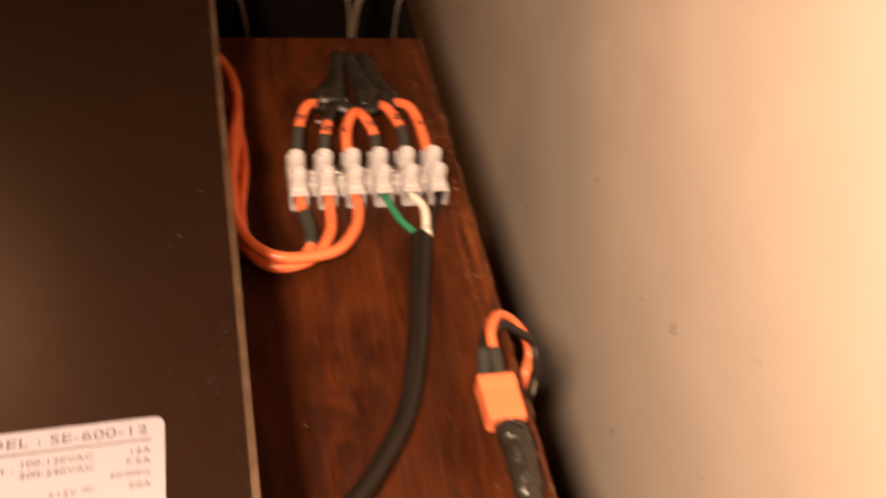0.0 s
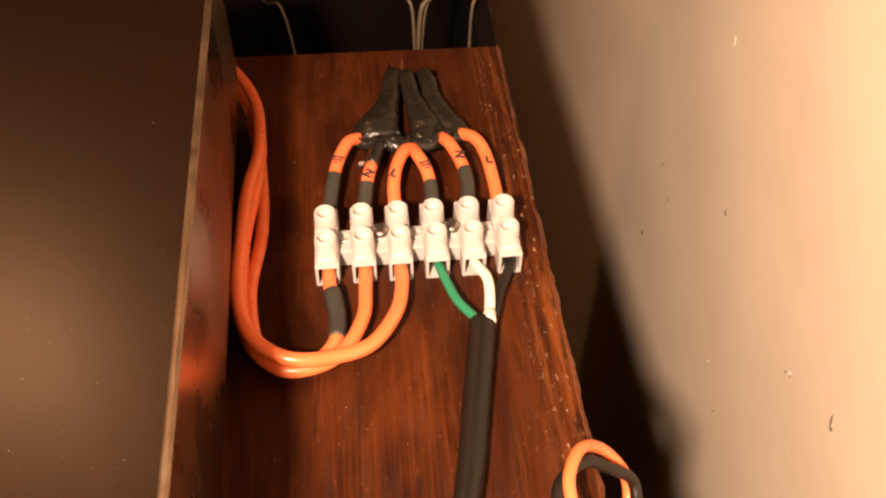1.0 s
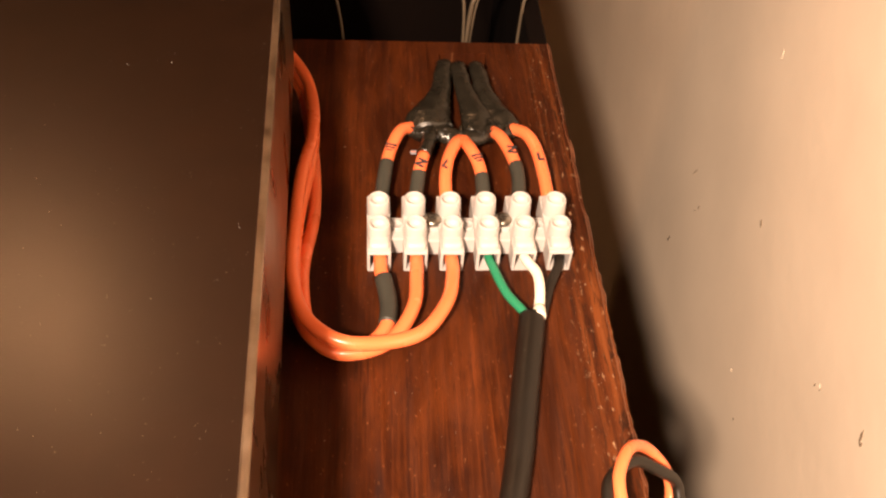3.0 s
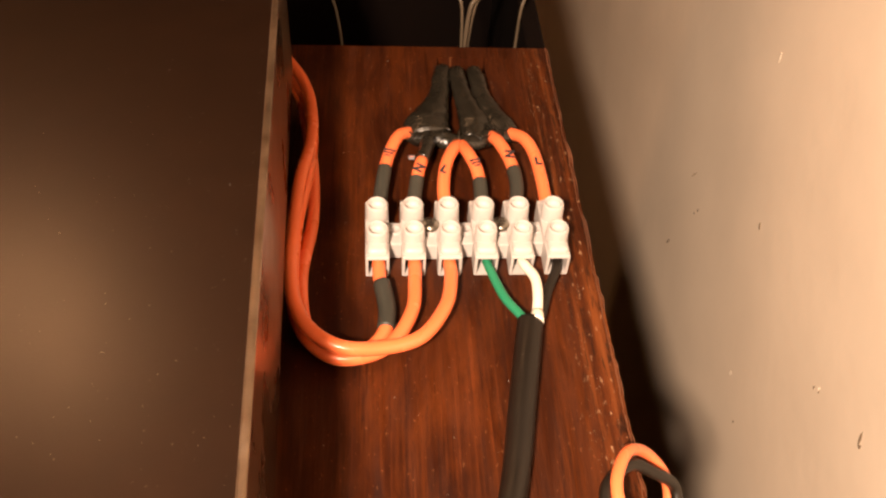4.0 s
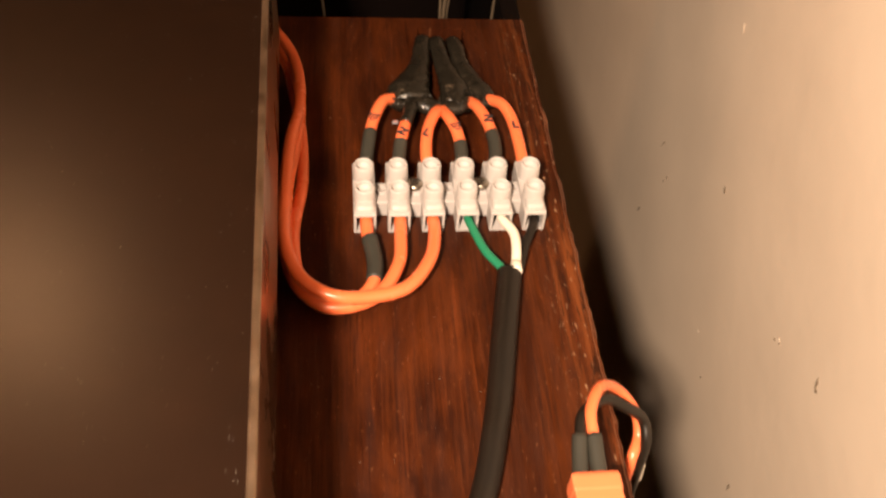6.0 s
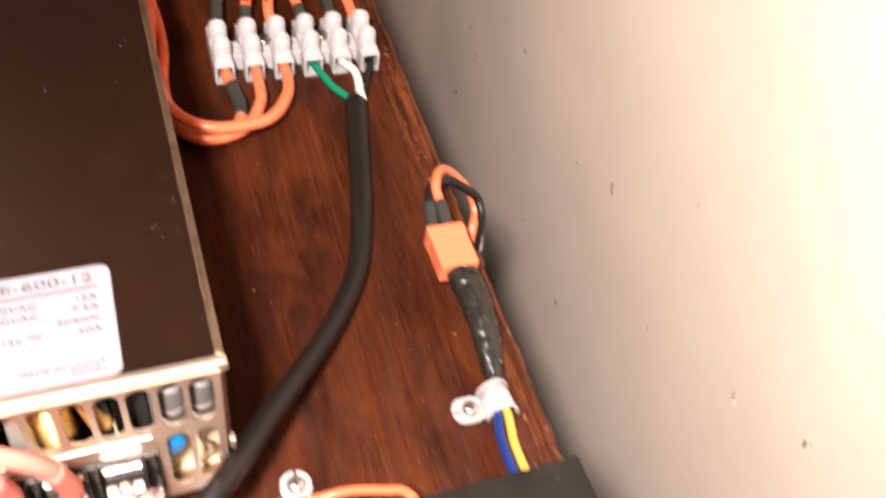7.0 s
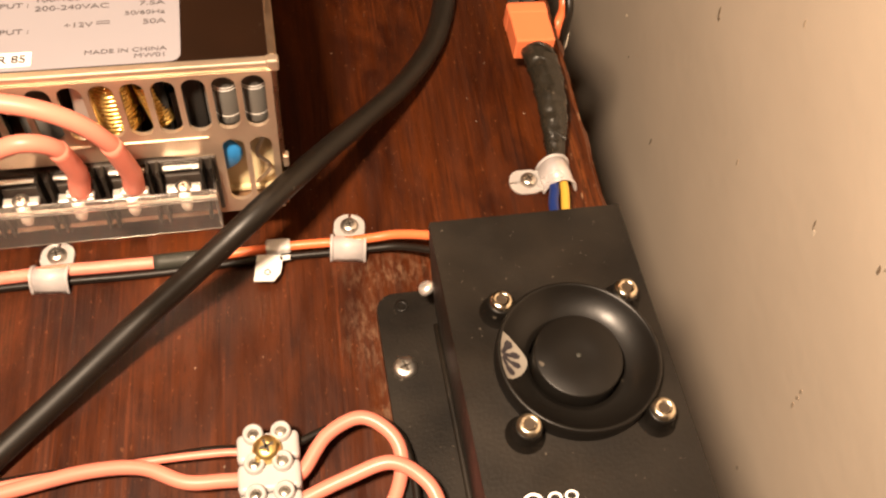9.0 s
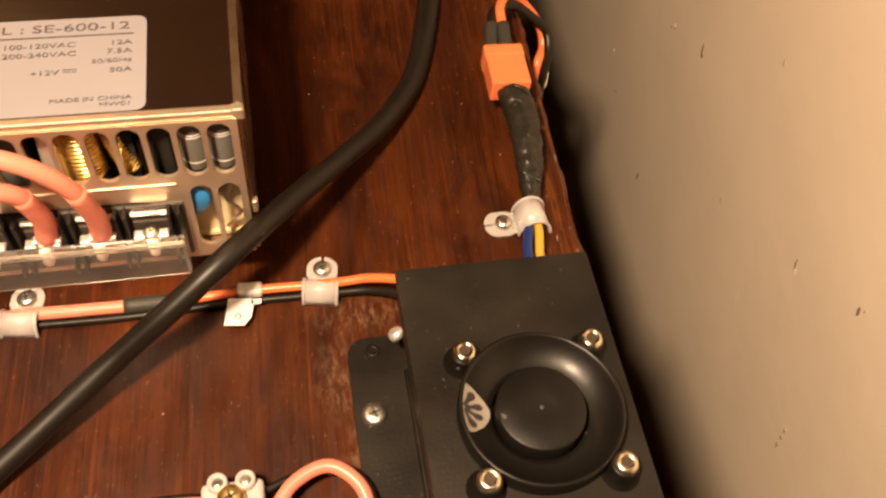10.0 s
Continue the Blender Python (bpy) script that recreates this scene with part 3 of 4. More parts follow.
# ---- six-way terminal strip ----
def strip_unit(parent, m):
    """One pole: a hollow body with a wire mouth at each end and two screw towers."""
    bm = box(-0.0037, 0.0037, -0.0128, 0.0128, 0.0002, 0.0088, Matrix(), 0.0005)
    for s in (-1, 1):
        bm.faces.ensure_lookup_table()
        face = max((f for f in bm.faces if f.normal.y * s > 0.95), key=lambda f: f.calc_area())
        bmesh.ops.inset_individual(bm, faces=[face], thickness=0.00055)
        r = bmesh.ops.extrude_discrete_faces(bm, faces=[face])
        bmesh.ops.translate(bm, verts=list({v for f in r["faces"] for v in f.verts}), vec=(0, -0.0070 * s, 0))
    bm.transform(m)
    unit = part("terminal_pole", bm, NYLON, parent)
    for y, top in ((-0.0052, 0.0146), (0.0052, 0.0149)):
        tower = lathe([(0.0037, 0.0040), (0.0036, 0.0100), (0.0034, top - 0.0008), (0.0031, top - 0.0001), (0.0029, top), (0.0026, top - 0.0002), (0.0025, top - 0.0008), (0.0024, top - 0.0026), (0, top - 0.0028)], m @ pose(0, y, 0), 24)
        part("screw_tower", tower, NYLON, unit, smooth=True)
    for y0, y1 in ((-0.0118, -0.0050), (0.0050, 0.0118)):
        part("shoulder", box(-0.0033, 0.0033, y0, y1, 0.0070, 0.0108, m, 0.0016, segments=3), NYLON, unit, smooth=True)
    return unit


TM = pose(0.0105, 0.0002, 0, 0, 0, 0.7)
strip = thing("terminal_strip", TM, "white nylon six-way screw terminal strip screwed to the board", "terminal strip")
for i in range(6):
    strip_unit(strip, TM @ pose(-0.0282 + i * 0.01125, 0, 0))
for i in range(5):
    x = -0.0282 + 0.005625 + i * 0.01125
    low = i in (1, 3)
    part("web", box(x - 0.0023, x + 0.0023, -0.0056 if low else -0.0048, 0.0034 if low else 0.0048, 0.0002, 0.0066, TM, 0.0004), NYLON, strip)
    if low:
        part("screw_collar", lathe([(0.0030, 0.0004), (0.0030, 0.0080), (0.0026, 0.0083), (0, 0.0083)], TM @ pose(x, 0.0016, 0), 18), NYLON, strip, smooth=True)
        screw("mounting_screw", TM @ pose(x, 0.0016, 0.0082, 0, 0, 25 * i), 0.0030, strip, DULL_SCREW, 0.0018)
    else:
        part("web_hole", lathe([(0.0021, 0.0064), (0.0021, 0.0072), (0.0017, 0.0073), (0.0014, 0.0070), (0, 0.0068)], TM @ pose(x, 0.0012, 0), 16), NYLON, strip, smooth=True)

# ---- taped bundle and the six marked wires ----
bundle = thing("taped_wire_bundle", (0.013, 0.075, 0), "black electrical tape wrapped round wires coming up through the board", "wire bundle")
for pts, radii in (
        ([(0.0085, 0.0990, -0.012), (0.0078, 0.0958, 0.0012), (0.0070, 0.0890, 0.0048), (0.0050, 0.0730, 0.0056), (0.0022, 0.0620, 0.0058), (0.0000, 0.0550, 0.0056), (0.0006, 0.0490, 0.0054)], [0.0026, 0.0029, 0.0032, 0.0040, 0.0062, 0.0084, 0.0076]),
        ([(0.0145, 0.0990, -0.012), (0.0138, 0.0938, 0.0015), (0.0126, 0.0870, 0.0062), (0.0136, 0.0740, 0.0070), (0.0152, 0.0640, 0.0072), (0.0172, 0.0550, 0.0066), (0.0160, 0.0470, 0.0058)], [0.0026, 0.0029, 0.0030, 0.0033, 0.0042, 0.0056, 0.0050]),
        ([(0.0205, 0.0990, -0.012), (0.0200, 0.0948, 0.0012), (0.0200, 0.0880, 0.0048), (0.0214, 0.0740, 0.0052), (0.0236, 0.0640, 0.0052), (0.0268, 0.0560, 0.0052), (0.0296, 0.0510, 0.0052)], [0.0026, 0.0028, 0.0031, 0.0035, 0.0044, 0.0054, 0.0042])):
    part("tape_wrap", tube(pts, radii, 24, 10, 0.66, 0.11), TAPE, bundle, smooth=True)
rng = random.Random(5)
bm = bmesh.new()
for k in range(30):
    x = -0.0072 + 0.0385 * rng.random()
    y = 0.0500 + rng.uniform(-0.0028, 0.0045) - 0.0022 * math.cos((x - 0.012) * 70)
    a, n = rng.uniform(-0.9, 0.9) + (x - 0.012) * 22, rng.uniform(0.0016, 0.0040)
    c, d = Vector((x, y, 0.0092 - abs(x - 0.012) * 0.05)), Vector((math.sin(a), math.cos(a), 0.05)) * n
    tube([c - d, c + Vector((0, 0, 0.0004)), c + d * 0.8 - Vector((0, 0, 0.0006))], [0.0002, 0.00055, 0.0002], 6, 5, 0.9, 0.2, bm)
part("tape_creases", bm, TAPE, bundle, "sharp glossy creases in the tape", smooth=True)
part("tape_skirt", tube([(-0.0082, 0.0496, 0.0056), (-0.0030, 0.0492, 0.0060), (0.0040, 0.0474, 0.0062), (0.0112, 0.0452, 0.0062), (0.0170, 0.0462, 0.0062), (0.0236, 0.0494, 0.0060), (0.0318, 0.0496, 0.0058)],
               [0.0020, 0.0032, 0.0036, 0.0036, 0.0036, 0.0034, 0.0022], 20, 10, 0.8, 0.22), TAPE, bundle, "wrinkled glossy tape end", smooth=True)

TOPS = [  # path from the tape into the pole, where the orange ends (share of the way), mark
    ([(-0.0062, 0.0505), (-0.0105, 0.0452), (-0.0142, 0.0340), (-0.0160, 0.0230), (-0.0172, 0.0110)], 0.62, "E"),
    ([(0.0012, 0.0475), (-0.0006, 0.0400), (-0.0036, 0.0285), (-0.0047, 0.0225), (-0.0060, 0.0110)], 0.66, "N"),
    ([(0.0108, 0.0440), (0.0084, 0.0385), (0.0056, 0.0305), (0.0044, 0.0215), (0.0046, 0.0110)], 1.0, "L"),
    ([(0.0118, 0.0440), (0.0136, 0.0365), (0.0158, 0.0295), (0.0168, 0.0225), (0.0166, 0.0110)], 0.70, "E"),
    ([(0.0224, 0.0490), (0.0248, 0.0425), (0.0278, 0.0330), (0.0292, 0.0235), (0.0280, 0.0110)], 0.62, "N"),
    ([(0.0300, 0.0505), (0.0340, 0.0445), (0.0366, 0.0365), (0.0380, 0.0235), (0.0384, 0.0110)], 1.0, "L"),
]
for path, split, mark in TOPS:
    zs = (0.0065, 0.0088, 0.0085, 0.0070, 0.0052)
    pts = [Vector((x, y, z)) for (x, y), z in zip(path, zs)]
    w = thing("marked_wire", (path[-1][0], path[-1][1], 0), "orange wire with pen mark" + (" and black end sleeve" if split < 1 else "") + " in the strip", "wire", "marked wires into the terminal strip")
    fine = spline(pts, 10)
    k = int(split * (len(fine) - 1))
    first = 0 if mark != "N" or path[0][0] > 0.01 else int(0.42 * (len(fine) - 1))
    if first:
        part("tape_end", tube(fine[:first + 1:3] + [fine[first]], 0.0026, 12, 3, 1, 0.12), TAPE, w, smooth=True)
    part("insulation", tube(fine[first:k + 1:3] + [fine[k]], 0.0022, 14, 3), ORANGE, w, smooth=True)
    if split < 1:
        part("sleeve", tube([fine[k]] + fine[k + 2::3] + [fine[-1]], 0.0024, 14, 3), SLEEVE, w, "black heat-shrink sleeve", smooth=True)
    c = fine[int((0.62 if mark == "L" else 0.48 if first == 0 else 0.57) * (len(fine) - 1))]
    d = (fine[min(len(fine) - 1, int(0.5 * len(fine)))] - fine[int(0.3 * len(fine))])
    ang = math.degrees(math.atan2(-d.x, d.y)) + 180
    mm = Matrix.Translation(c + Vector((0, -0.0004, 0.00225))) @ pose(0, 0, 0, 8, 0, ang)
    if mark == "E":
        for j, wd in enumerate((0.0019, 0.0015, 0.0009)):
            part("pen_mark", box(-wd, wd, 0.0008 - j * 0.0013, 0.00135 - j * 0.0013, -0.0004, 0.00006, mm), INK, w)
    else:
        words("pen_mark", mark, 0.0044, mm @ pose(0, 0, 0, 0, 0, 70 if mark == "N" else -12) @ pose(-0.0013, -0.0015, 0.0), INK, w, bold=0.05)
small_tag = thing("wire_tag", (-0.0059, 0.0381, 0.0055), "tiny white printed tag beside the wires", "tag")
part("tag_strip", box(-0.0069, -0.0047, 0.0374, 0.0388, 0.0050, 0.0058, bevel=0.0001), LABEL, small_tag)
part("tag_print", box(-0.0066, -0.0050, 0.0379, 0.0382, 0.0057, 0.0059), SALMON, small_tag)
part("tag_stem", tube([(-0.0051, 0.0381, 0.0052), (-0.0033, 0.0377, 0.0058), (-0.0019, 0.0375, 0.0070)], 0.0004, 8, 4), SLEEVE, small_tag, smooth=True)

# ---- three orange supply wires, looped beside the case ----
LOOPS = [
    ([(-0.0172, -0.0110, 0.0050), (-0.0168, -0.0180, 0.0050), (-0.0148, -0.0270, 0.0044), (-0.0150, -0.0360, 0.0036), (-0.0198, -0.0428, 0.0030), (-0.0292, -0.0452, 0.0026), (-0.0376, -0.0375, 0.0030),
      (-0.0405, -0.0190, 0.0060), (-0.0385, 0.0060, 0.0050), (-0.0395, 0.0300, 0.0045), (-0.0430, 0.0560, 0.0040), (-0.0480, 0.0780, 0.0040), (-0.0600, 0.0950, 0.0040), (-0.080, 0.103, 0.004)], True),
    ([(-0.0060, -0.0110, 0.0050), (-0.0062, -0.0190, 0.0056), (-0.0072, -0.0310, 0.0060), (-0.0128, -0.0425, 0.0058), (-0.0208, -0.0472, 0.0052), (-0.0306, -0.0474, 0.0054), (-0.0390, -0.0390, 0.0066),
      (-0.0426, -0.0240, 0.0084), (-0.0430, 0.0000, 0.0088), (-0.0408, 0.0250, 0.0085), (-0.0402, 0.0430, 0.0080), (-0.0430, 0.0650, 0.0070), (-0.0500, 0.0830, 0.0060), (-0.0620, 0.0960, 0.0082), (-0.082, 0.102, 0.009)], False),
    ([(0.0048, -0.0110, 0.0050), (0.0048, -0.0190, 0.0060), (0.0024, -0.0310, 0.0072), (-0.0055, -0.0432, 0.0082), (-0.0180, -0.0478, 0.0095), (-0.0290, -0.0478, 0.0110), (-0.0382, -0.0405, 0.0125),
      (-0.0428, -0.0255, 0.0132), (-0.0432, -0.0060, 0.0132), (-0.0425, 0.0180, 0.0130), (-0.0400, 0.0400, 0.0125), (-0.0425, 0.0660, 0.0110), (-0.0500, 0.0860, 0.0098), (-0.0620, 0.0985, 0.0126), (-0.082, 0.106, 0.013)], False),
]
for pts, sleeved in LOOPS:
    w = thing("supply_wire", (pts[0][0], pts[0][1], 0), "orange insulated wire looping beside the power supply", "wire", "looped orange wires")
    part("insulation", tube(pts, 0.00215, 14, 8), ORANGE, w, smooth=True)
    if sleeved:
        part("sleeve", tube([(-0.0163, -0.0195, 0.0050), (-0.0150, -0.0262, 0.0045), (-0.0146, -0.0310, 0.0041), (-0.0150, -0.0362, 0.0037)], 0.0027, 14, 6), SLEEVE, w, "black heat-shrink sleeve", smooth=True)

# ---- mains cable with its three cores ----
mains = thing("mains_cable", (0.027, -0.035, 0), "thick black cable with green, white and black cores", "cable")
CABLE_LINE = [(0.0272, -0.0358, 0.0062), (0.0257, -0.0439, 0.0055), (0.0222, -0.0626, 0.0040), (0.0177, -0.0864, 0.0038), (0.0104, -0.1126, 0.0044), (-0.0016, -0.1348, 0.0084), (-0.0144, -0.1534, 0.0151), (-0.0267, -0.1707, 0.0222),
              (-0.0369, -0.1856, 0.0281), (-0.0461, -0.1960, 0.0288), (-0.0577, -0.2040, 0.0231), (-0.0753, -0.2144, 0.0133), (-0.0957, -0.2308, 0.0062), (-0.1209, -0.2551, 0.0044), (-0.1700, -0.3000, 0.0040), (-0.2300, -0.3400, 0.0040)]
part("jacket", tube(CABLE_LINE, [0.0039] * 3 + [0.0037, 0.0035, 0.0032] + [0.0030] * 10, 18, 8), CABLE, mains, smooth=True)
part("green_core", tube([(0.0163, -0.0105, 0.0050), (0.0172, -0.0150, 0.0055), (0.0204, -0.0262, 0.0060), (0.0248, -0.0338, 0.0062), (0.0266, -0.0378, 0.0060)], 0.0014, 12), GREEN, mains, "green core", smooth=True)
part("white_core", tube([(0.0275, -0.0105, 0.0050), (0.0284, -0.0140, 0.0060), (0.0304, -0.0200, 0.0072), (0.0302, -0.0280, 0.0076), (0.0286, -0.0378, 0.0064)], 0.0016, 12), WHITE_WIRE, mains, "white core", smooth=True)
part("white_sheath_end", tube([(0.0294, -0.0335, 0.0078), (0.0287, -0.0372, 0.0080)], [0.0017, 0.0022], 12, 4), WHITE_WIRE, mains, smooth=True)
part("black_core", tube([(0.0386, -0.0105, 0.0050), (0.0376, -0.0150, 0.0050), (0.0343, -0.0225, 0.0046), (0.0312, -0.0320, 0.0048), (0.0288, -0.0378, 0.0050)], 0.0015, 12), CABLE, mains, smooth=True)

# ---- connector at the board's edge ----
XM = pose(0.0383, -0.1195, 0.0122, 0, 0, 0.8)
xt = thing("power_connector", XM, "orange nylon two-pole connector with black taped lead", "connector")
part("housing", box(-0.0061, 0.0061, -0.0086, 0.0086, -0.0032, 0.0045, XM, 0.0006), XT_ORANGE, xt, "orange nylon housing")
part("housing_collar", box(-0.0063, 0.0063, 0.0034, 0.0082, -0.0034, 0.0047, XM, 0.0007), XT_ORANGE, xt)
part("taped_lead", tube([(0.0388, -0.1262, 0.0122), (0.0397, -0.1310, 0.0118), (0.0406, -0.1370, 0.0108), (0.0408, -0.1466, 0.0090), (0.0404, -0.1540, 0.0070), (0.0398, -0.1605, 0.0050), (0.0392, -0.1652, 0.0040)],
                        [0.0046, 0.0050, 0.0050, 0.0044, 0.0039, 0.0031, 0.0023], 20, 10, 0.80, 0.12), TAPE, xt, "black tape round the lead", smooth=True)
for k, y in enumerate((-0.1300, -0.1345, -0.1392, -0.1450, -0.1515, -0.1580)):
    part("tape_turn", tube([(0.0352 + k * 0.0004, y + 0.0022, 0.0132 - k * 0.0010), (0.0385, y + 0.0010, 0.0166 - k * 0.0016), (0.0418, y - 0.0008, 0.0160 - k * 0.0016), (0.0446 - k * 0.0004, y - 0.0018, 0.0128 - k * 0.0010)], 0.0005, 8, 6, 0.8, 0.25), TAPE, xt, smooth=True)
for x, dx in ((0.0352, 0.0018), (0.0403, 0.0004)):
    part("sleeve", tube([(x, -0.1120, 0.0122), (x + dx * 0.5, -0.1050, 0.0128), (x + dx, -0.0990, 0.0136)], 0.0022, 12, 5), SLEEVE, xt, "black heat-shrink sleeve", smooth=True)
part("orange_lead", tube([(0.0405, -0.1000, 0.0136), (0.0408, -0.0925, 0.0155), (0.0455, -0.0840, 0.0135), (0.0525, -0.0800, 0.0060), (0.0590, -0.0822, -0.0020), (0.0603, -0.0870, -0.0075), (0.0575, -0.0930, -0.0100), (0.0565, -0.0960, -0.020), (0.056, -0.100, -0.06)], 0.0016, 12), ORANGE, xt, "thin orange lead dropping over the edge", smooth=True)
part("black_lead", tube([(0.0370, -0.1000, 0.0136), (0.0388, -0.0930, 0.0140), (0.0465, -0.0862, 0.0110), (0.0540, -0.0858, 0.0055), (0.0605, -0.0852, -0.0015), (0.0616, -0.0895, -0.0060), (0.0607, -0.0925, -0.0130), (0.0600, -0.0950, -0.025), (0.059, -0.100, -0.06)], 0.0016, 12), CABLE, xt, "thin black lead dropping over the edge", smooth=True)
part("white_tie", tube([(0.0609, -0.0918, -0.015), (0.0602, -0.0940, -0.020)], 0.0021, 10, 4, 0.8), WHITE_WIRE, xt, smooth=True)
part("blue_lead", tube([(0.0380, -0.1640, 0.0040), (0.0378, -0.1690, 0.0030), (0.0364, -0.1760, 0.0046), (0.0352, -0.1800, 0.0052), (0.0344, -0.1860, 0.0062), (0.0338, -0.2000, 0.0090), (0.0338, -0.2125, 0.0110)], 0.0015, 10), BLUE, xt, "blue lead", smooth=True)
part("yellow_lead", tube([(0.0404, -0.1640, 0.0040), (0.0404, -0.1690, 0.0030), (0.0394, -0.1760, 0.0048), (0.0386, -0.1800, 0.0054), (0.0376, -0.1860, 0.0064), (0.0370, -0.2000, 0.0092), (0.0370, -0.2125, 0.0112)], 0.0013, 10), YELLOW, xt, "yellow lead", smooth=True)

# ---- cable clips ----
def cable_clip(m, r=0.0036, tab=0.0085):
    """A nylon P-clip: a strap over the wires along local x, and a flat tab with a screw along local +y."""
    c = thing("cable_clip", m, "translucent white nylon cable clip screwed to the board", "clip", "cable clips")
    bm = bmesh.new()
    prof = [(-r - 0.0002, 0.0)] + [(-r * math.cos(radians(a)), 0.0004 + (r + 0.0012) * math.sin(radians(a))) for a in range(15, 181, 15)]
    lines = []
    for off in (0.0, 0.0007):
        lines.append([(y * (1 + off * 160), z * (1 + off * 160)) for y, z in prof])
    w = 0.0044
    grid = [[bm.verts.new(m @ Vector((x, y, max(0.0002, z)))) for y, z in ln] for ln in lines for x in (-w, w)]
    k = len(prof)
    for a, b in ((0, 1), (2, 3), (0, 2), (1, 3)):
        for i in range(k - 1):
            bm.faces.new((grid[a][i], grid[a][i + 1], grid[b][i + 1], grid[b][i]))
    for i in (0, k - 1):
        bm.faces.new((grid[0][i], grid[1][i], grid[3][i], grid[2][i]))
    bmesh.ops.recalc_face_normals(bm, faces=bm.faces[:])
    part("strap", bm, CLIP_STRAP, c, smooth=True)
    end = r + tab
    half = [(0.0036, r - 0.0006), (0.0036, r + 0.0014), (0.0042, r + 0.0026)] + [(0.0042 * math.cos(radians(a)) if a else 0.0042, end - 0.0036 + 0.0036 * math.sin(radians(a))) for a in range(0, 85, 14)]
    outline = half + [(0.0004, end - 0.0001), (0.0003, end - 0.0030), (-0.0003, end - 0.0030), (-0.0004, end - 0.0001)] + [(-x, y) for x, y in half[::-1]]
    part("tab", plate(outline, 0.0004, 0.0011, m), CLIP, c)
    screw("clip_screw", m @ pose(0, r + 0.0042, 0.0011), 0.0025, c, CHROME, 0.0018)
    for x in (-w, w):
        part("strap_lip", tube([m @ Vector((x, y * 1.12, max(0.0003, z * 1.12))) for y, z in prof[::2]], 0.00045, 8, 4), CLIP_STRAP, c, smooth=True)
    return c


cable_clip(pose(-0.0230, -0.1885, 0, 0, 0, -6), 0.0030)
cable_clip(pose(-0.0990, -0.1920, 0, 0, 0, -4), 0.0030)
cable_clip(pose(0.0390, -0.1688, 0, 0, 0, 93), 0.0042, 0.0098)

# ---- thin wire pair to the fan box ----
pair = thing("fan_supply_wires", (-0.045, -0.188, 0), "thin orange and black wire pair clipped to the board", "wire")
part("orange_wire", tube([(0.0080, -0.2125, 0.0170), (0.0040, -0.1965, 0.0135), (-0.0022, -0.1921, 0.0104), (-0.0100, -0.1887, 0.0068), (-0.0160, -0.1880, 0.0050), (-0.0230, -0.1876, 0.0036), (-0.0390, -0.1876, 0.0030), (-0.0500, -0.1884, 0.0028), (-0.0640, -0.1895, 0.0028)], 0.0013, 10), ORANGE, pair, smooth=True)
part("black_wire", tube([(0.0070, -0.2125, 0.0140), (0.0030, -0.1995, 0.0110), (-0.0032, -0.1949, 0.0082), (-0.0100, -0.1912, 0.0048), (-0.0160, -0.1902, 0.0032), (-0.0230, -0.1898, 0.0020), (-0.0390, -0.1900, 0.0016), (-0.0520, -0.1908, 0.0016), (-0.0740, -0.1925, 0.0016), (-0.0990, -0.1932, 0.0016), (-0.1300, -0.1950, 0.0016), (-0.18, -0.199, 0.0016)], 0.0010, 10), CABLE, pair, smooth=True)
part("splice_sleeve", tube([(-0.0600, -0.1893, 0.0029), (-0.0660, -0.1896, 0.0029), (-0.0735, -0.1899, 0.0028)], 0.0021, 12, 4), SLEEVE, pair, "black heat-shrink over the splice", smooth=True)
part("red_wire", tube([(-0.0725, -0.1899, 0.0028), (-0.0850, -0.1902, 0.0028), (-0.0990, -0.1908, 0.0032), (-0.1130, -0.1918, 0.0030), (-0.18, -0.195, 0.003)], 0.0017, 12), SALMON, pair, "thicker salmon-red wire", smooth=True)
flag = thing("wire_flag", (-0.0445, -0.190, 0), "small white paper flag wrapped round the thin wires", "tag")
part("wrap", box(-0.0450, -0.0383, -0.1894, -0.1858, 0.0012, 0.0047, pose(0, 0, 0), 0.0008), WHITE_MARK, flag)
part("paper", plate([(-0.0472, -0.1900), (-0.0412, -0.1904), (-0.0405, -0.1915), (-0.0412, -0.1960), (-0.0430, -0.1984), (-0.0482, -0.1980)], 0.0030, 0.0034), WHITE_MARK, flag)
part("paper_tail", plate([(-0.0412, -0.1908), (-0.0386, -0.1906), (-0.0386, -0.1920), (-0.0412, -0.1922)], 0.0030, 0.0034), WHITE_MARK, flag)
part("pen_mark", lathe([(0.0006, 0), (0.0009, 0), (0.0009, 0.0001), (0.0006, 0.0001), (0.0006, 0)], pose(-0.0446, -0.1956, 0.0034), 12), INK, flag)

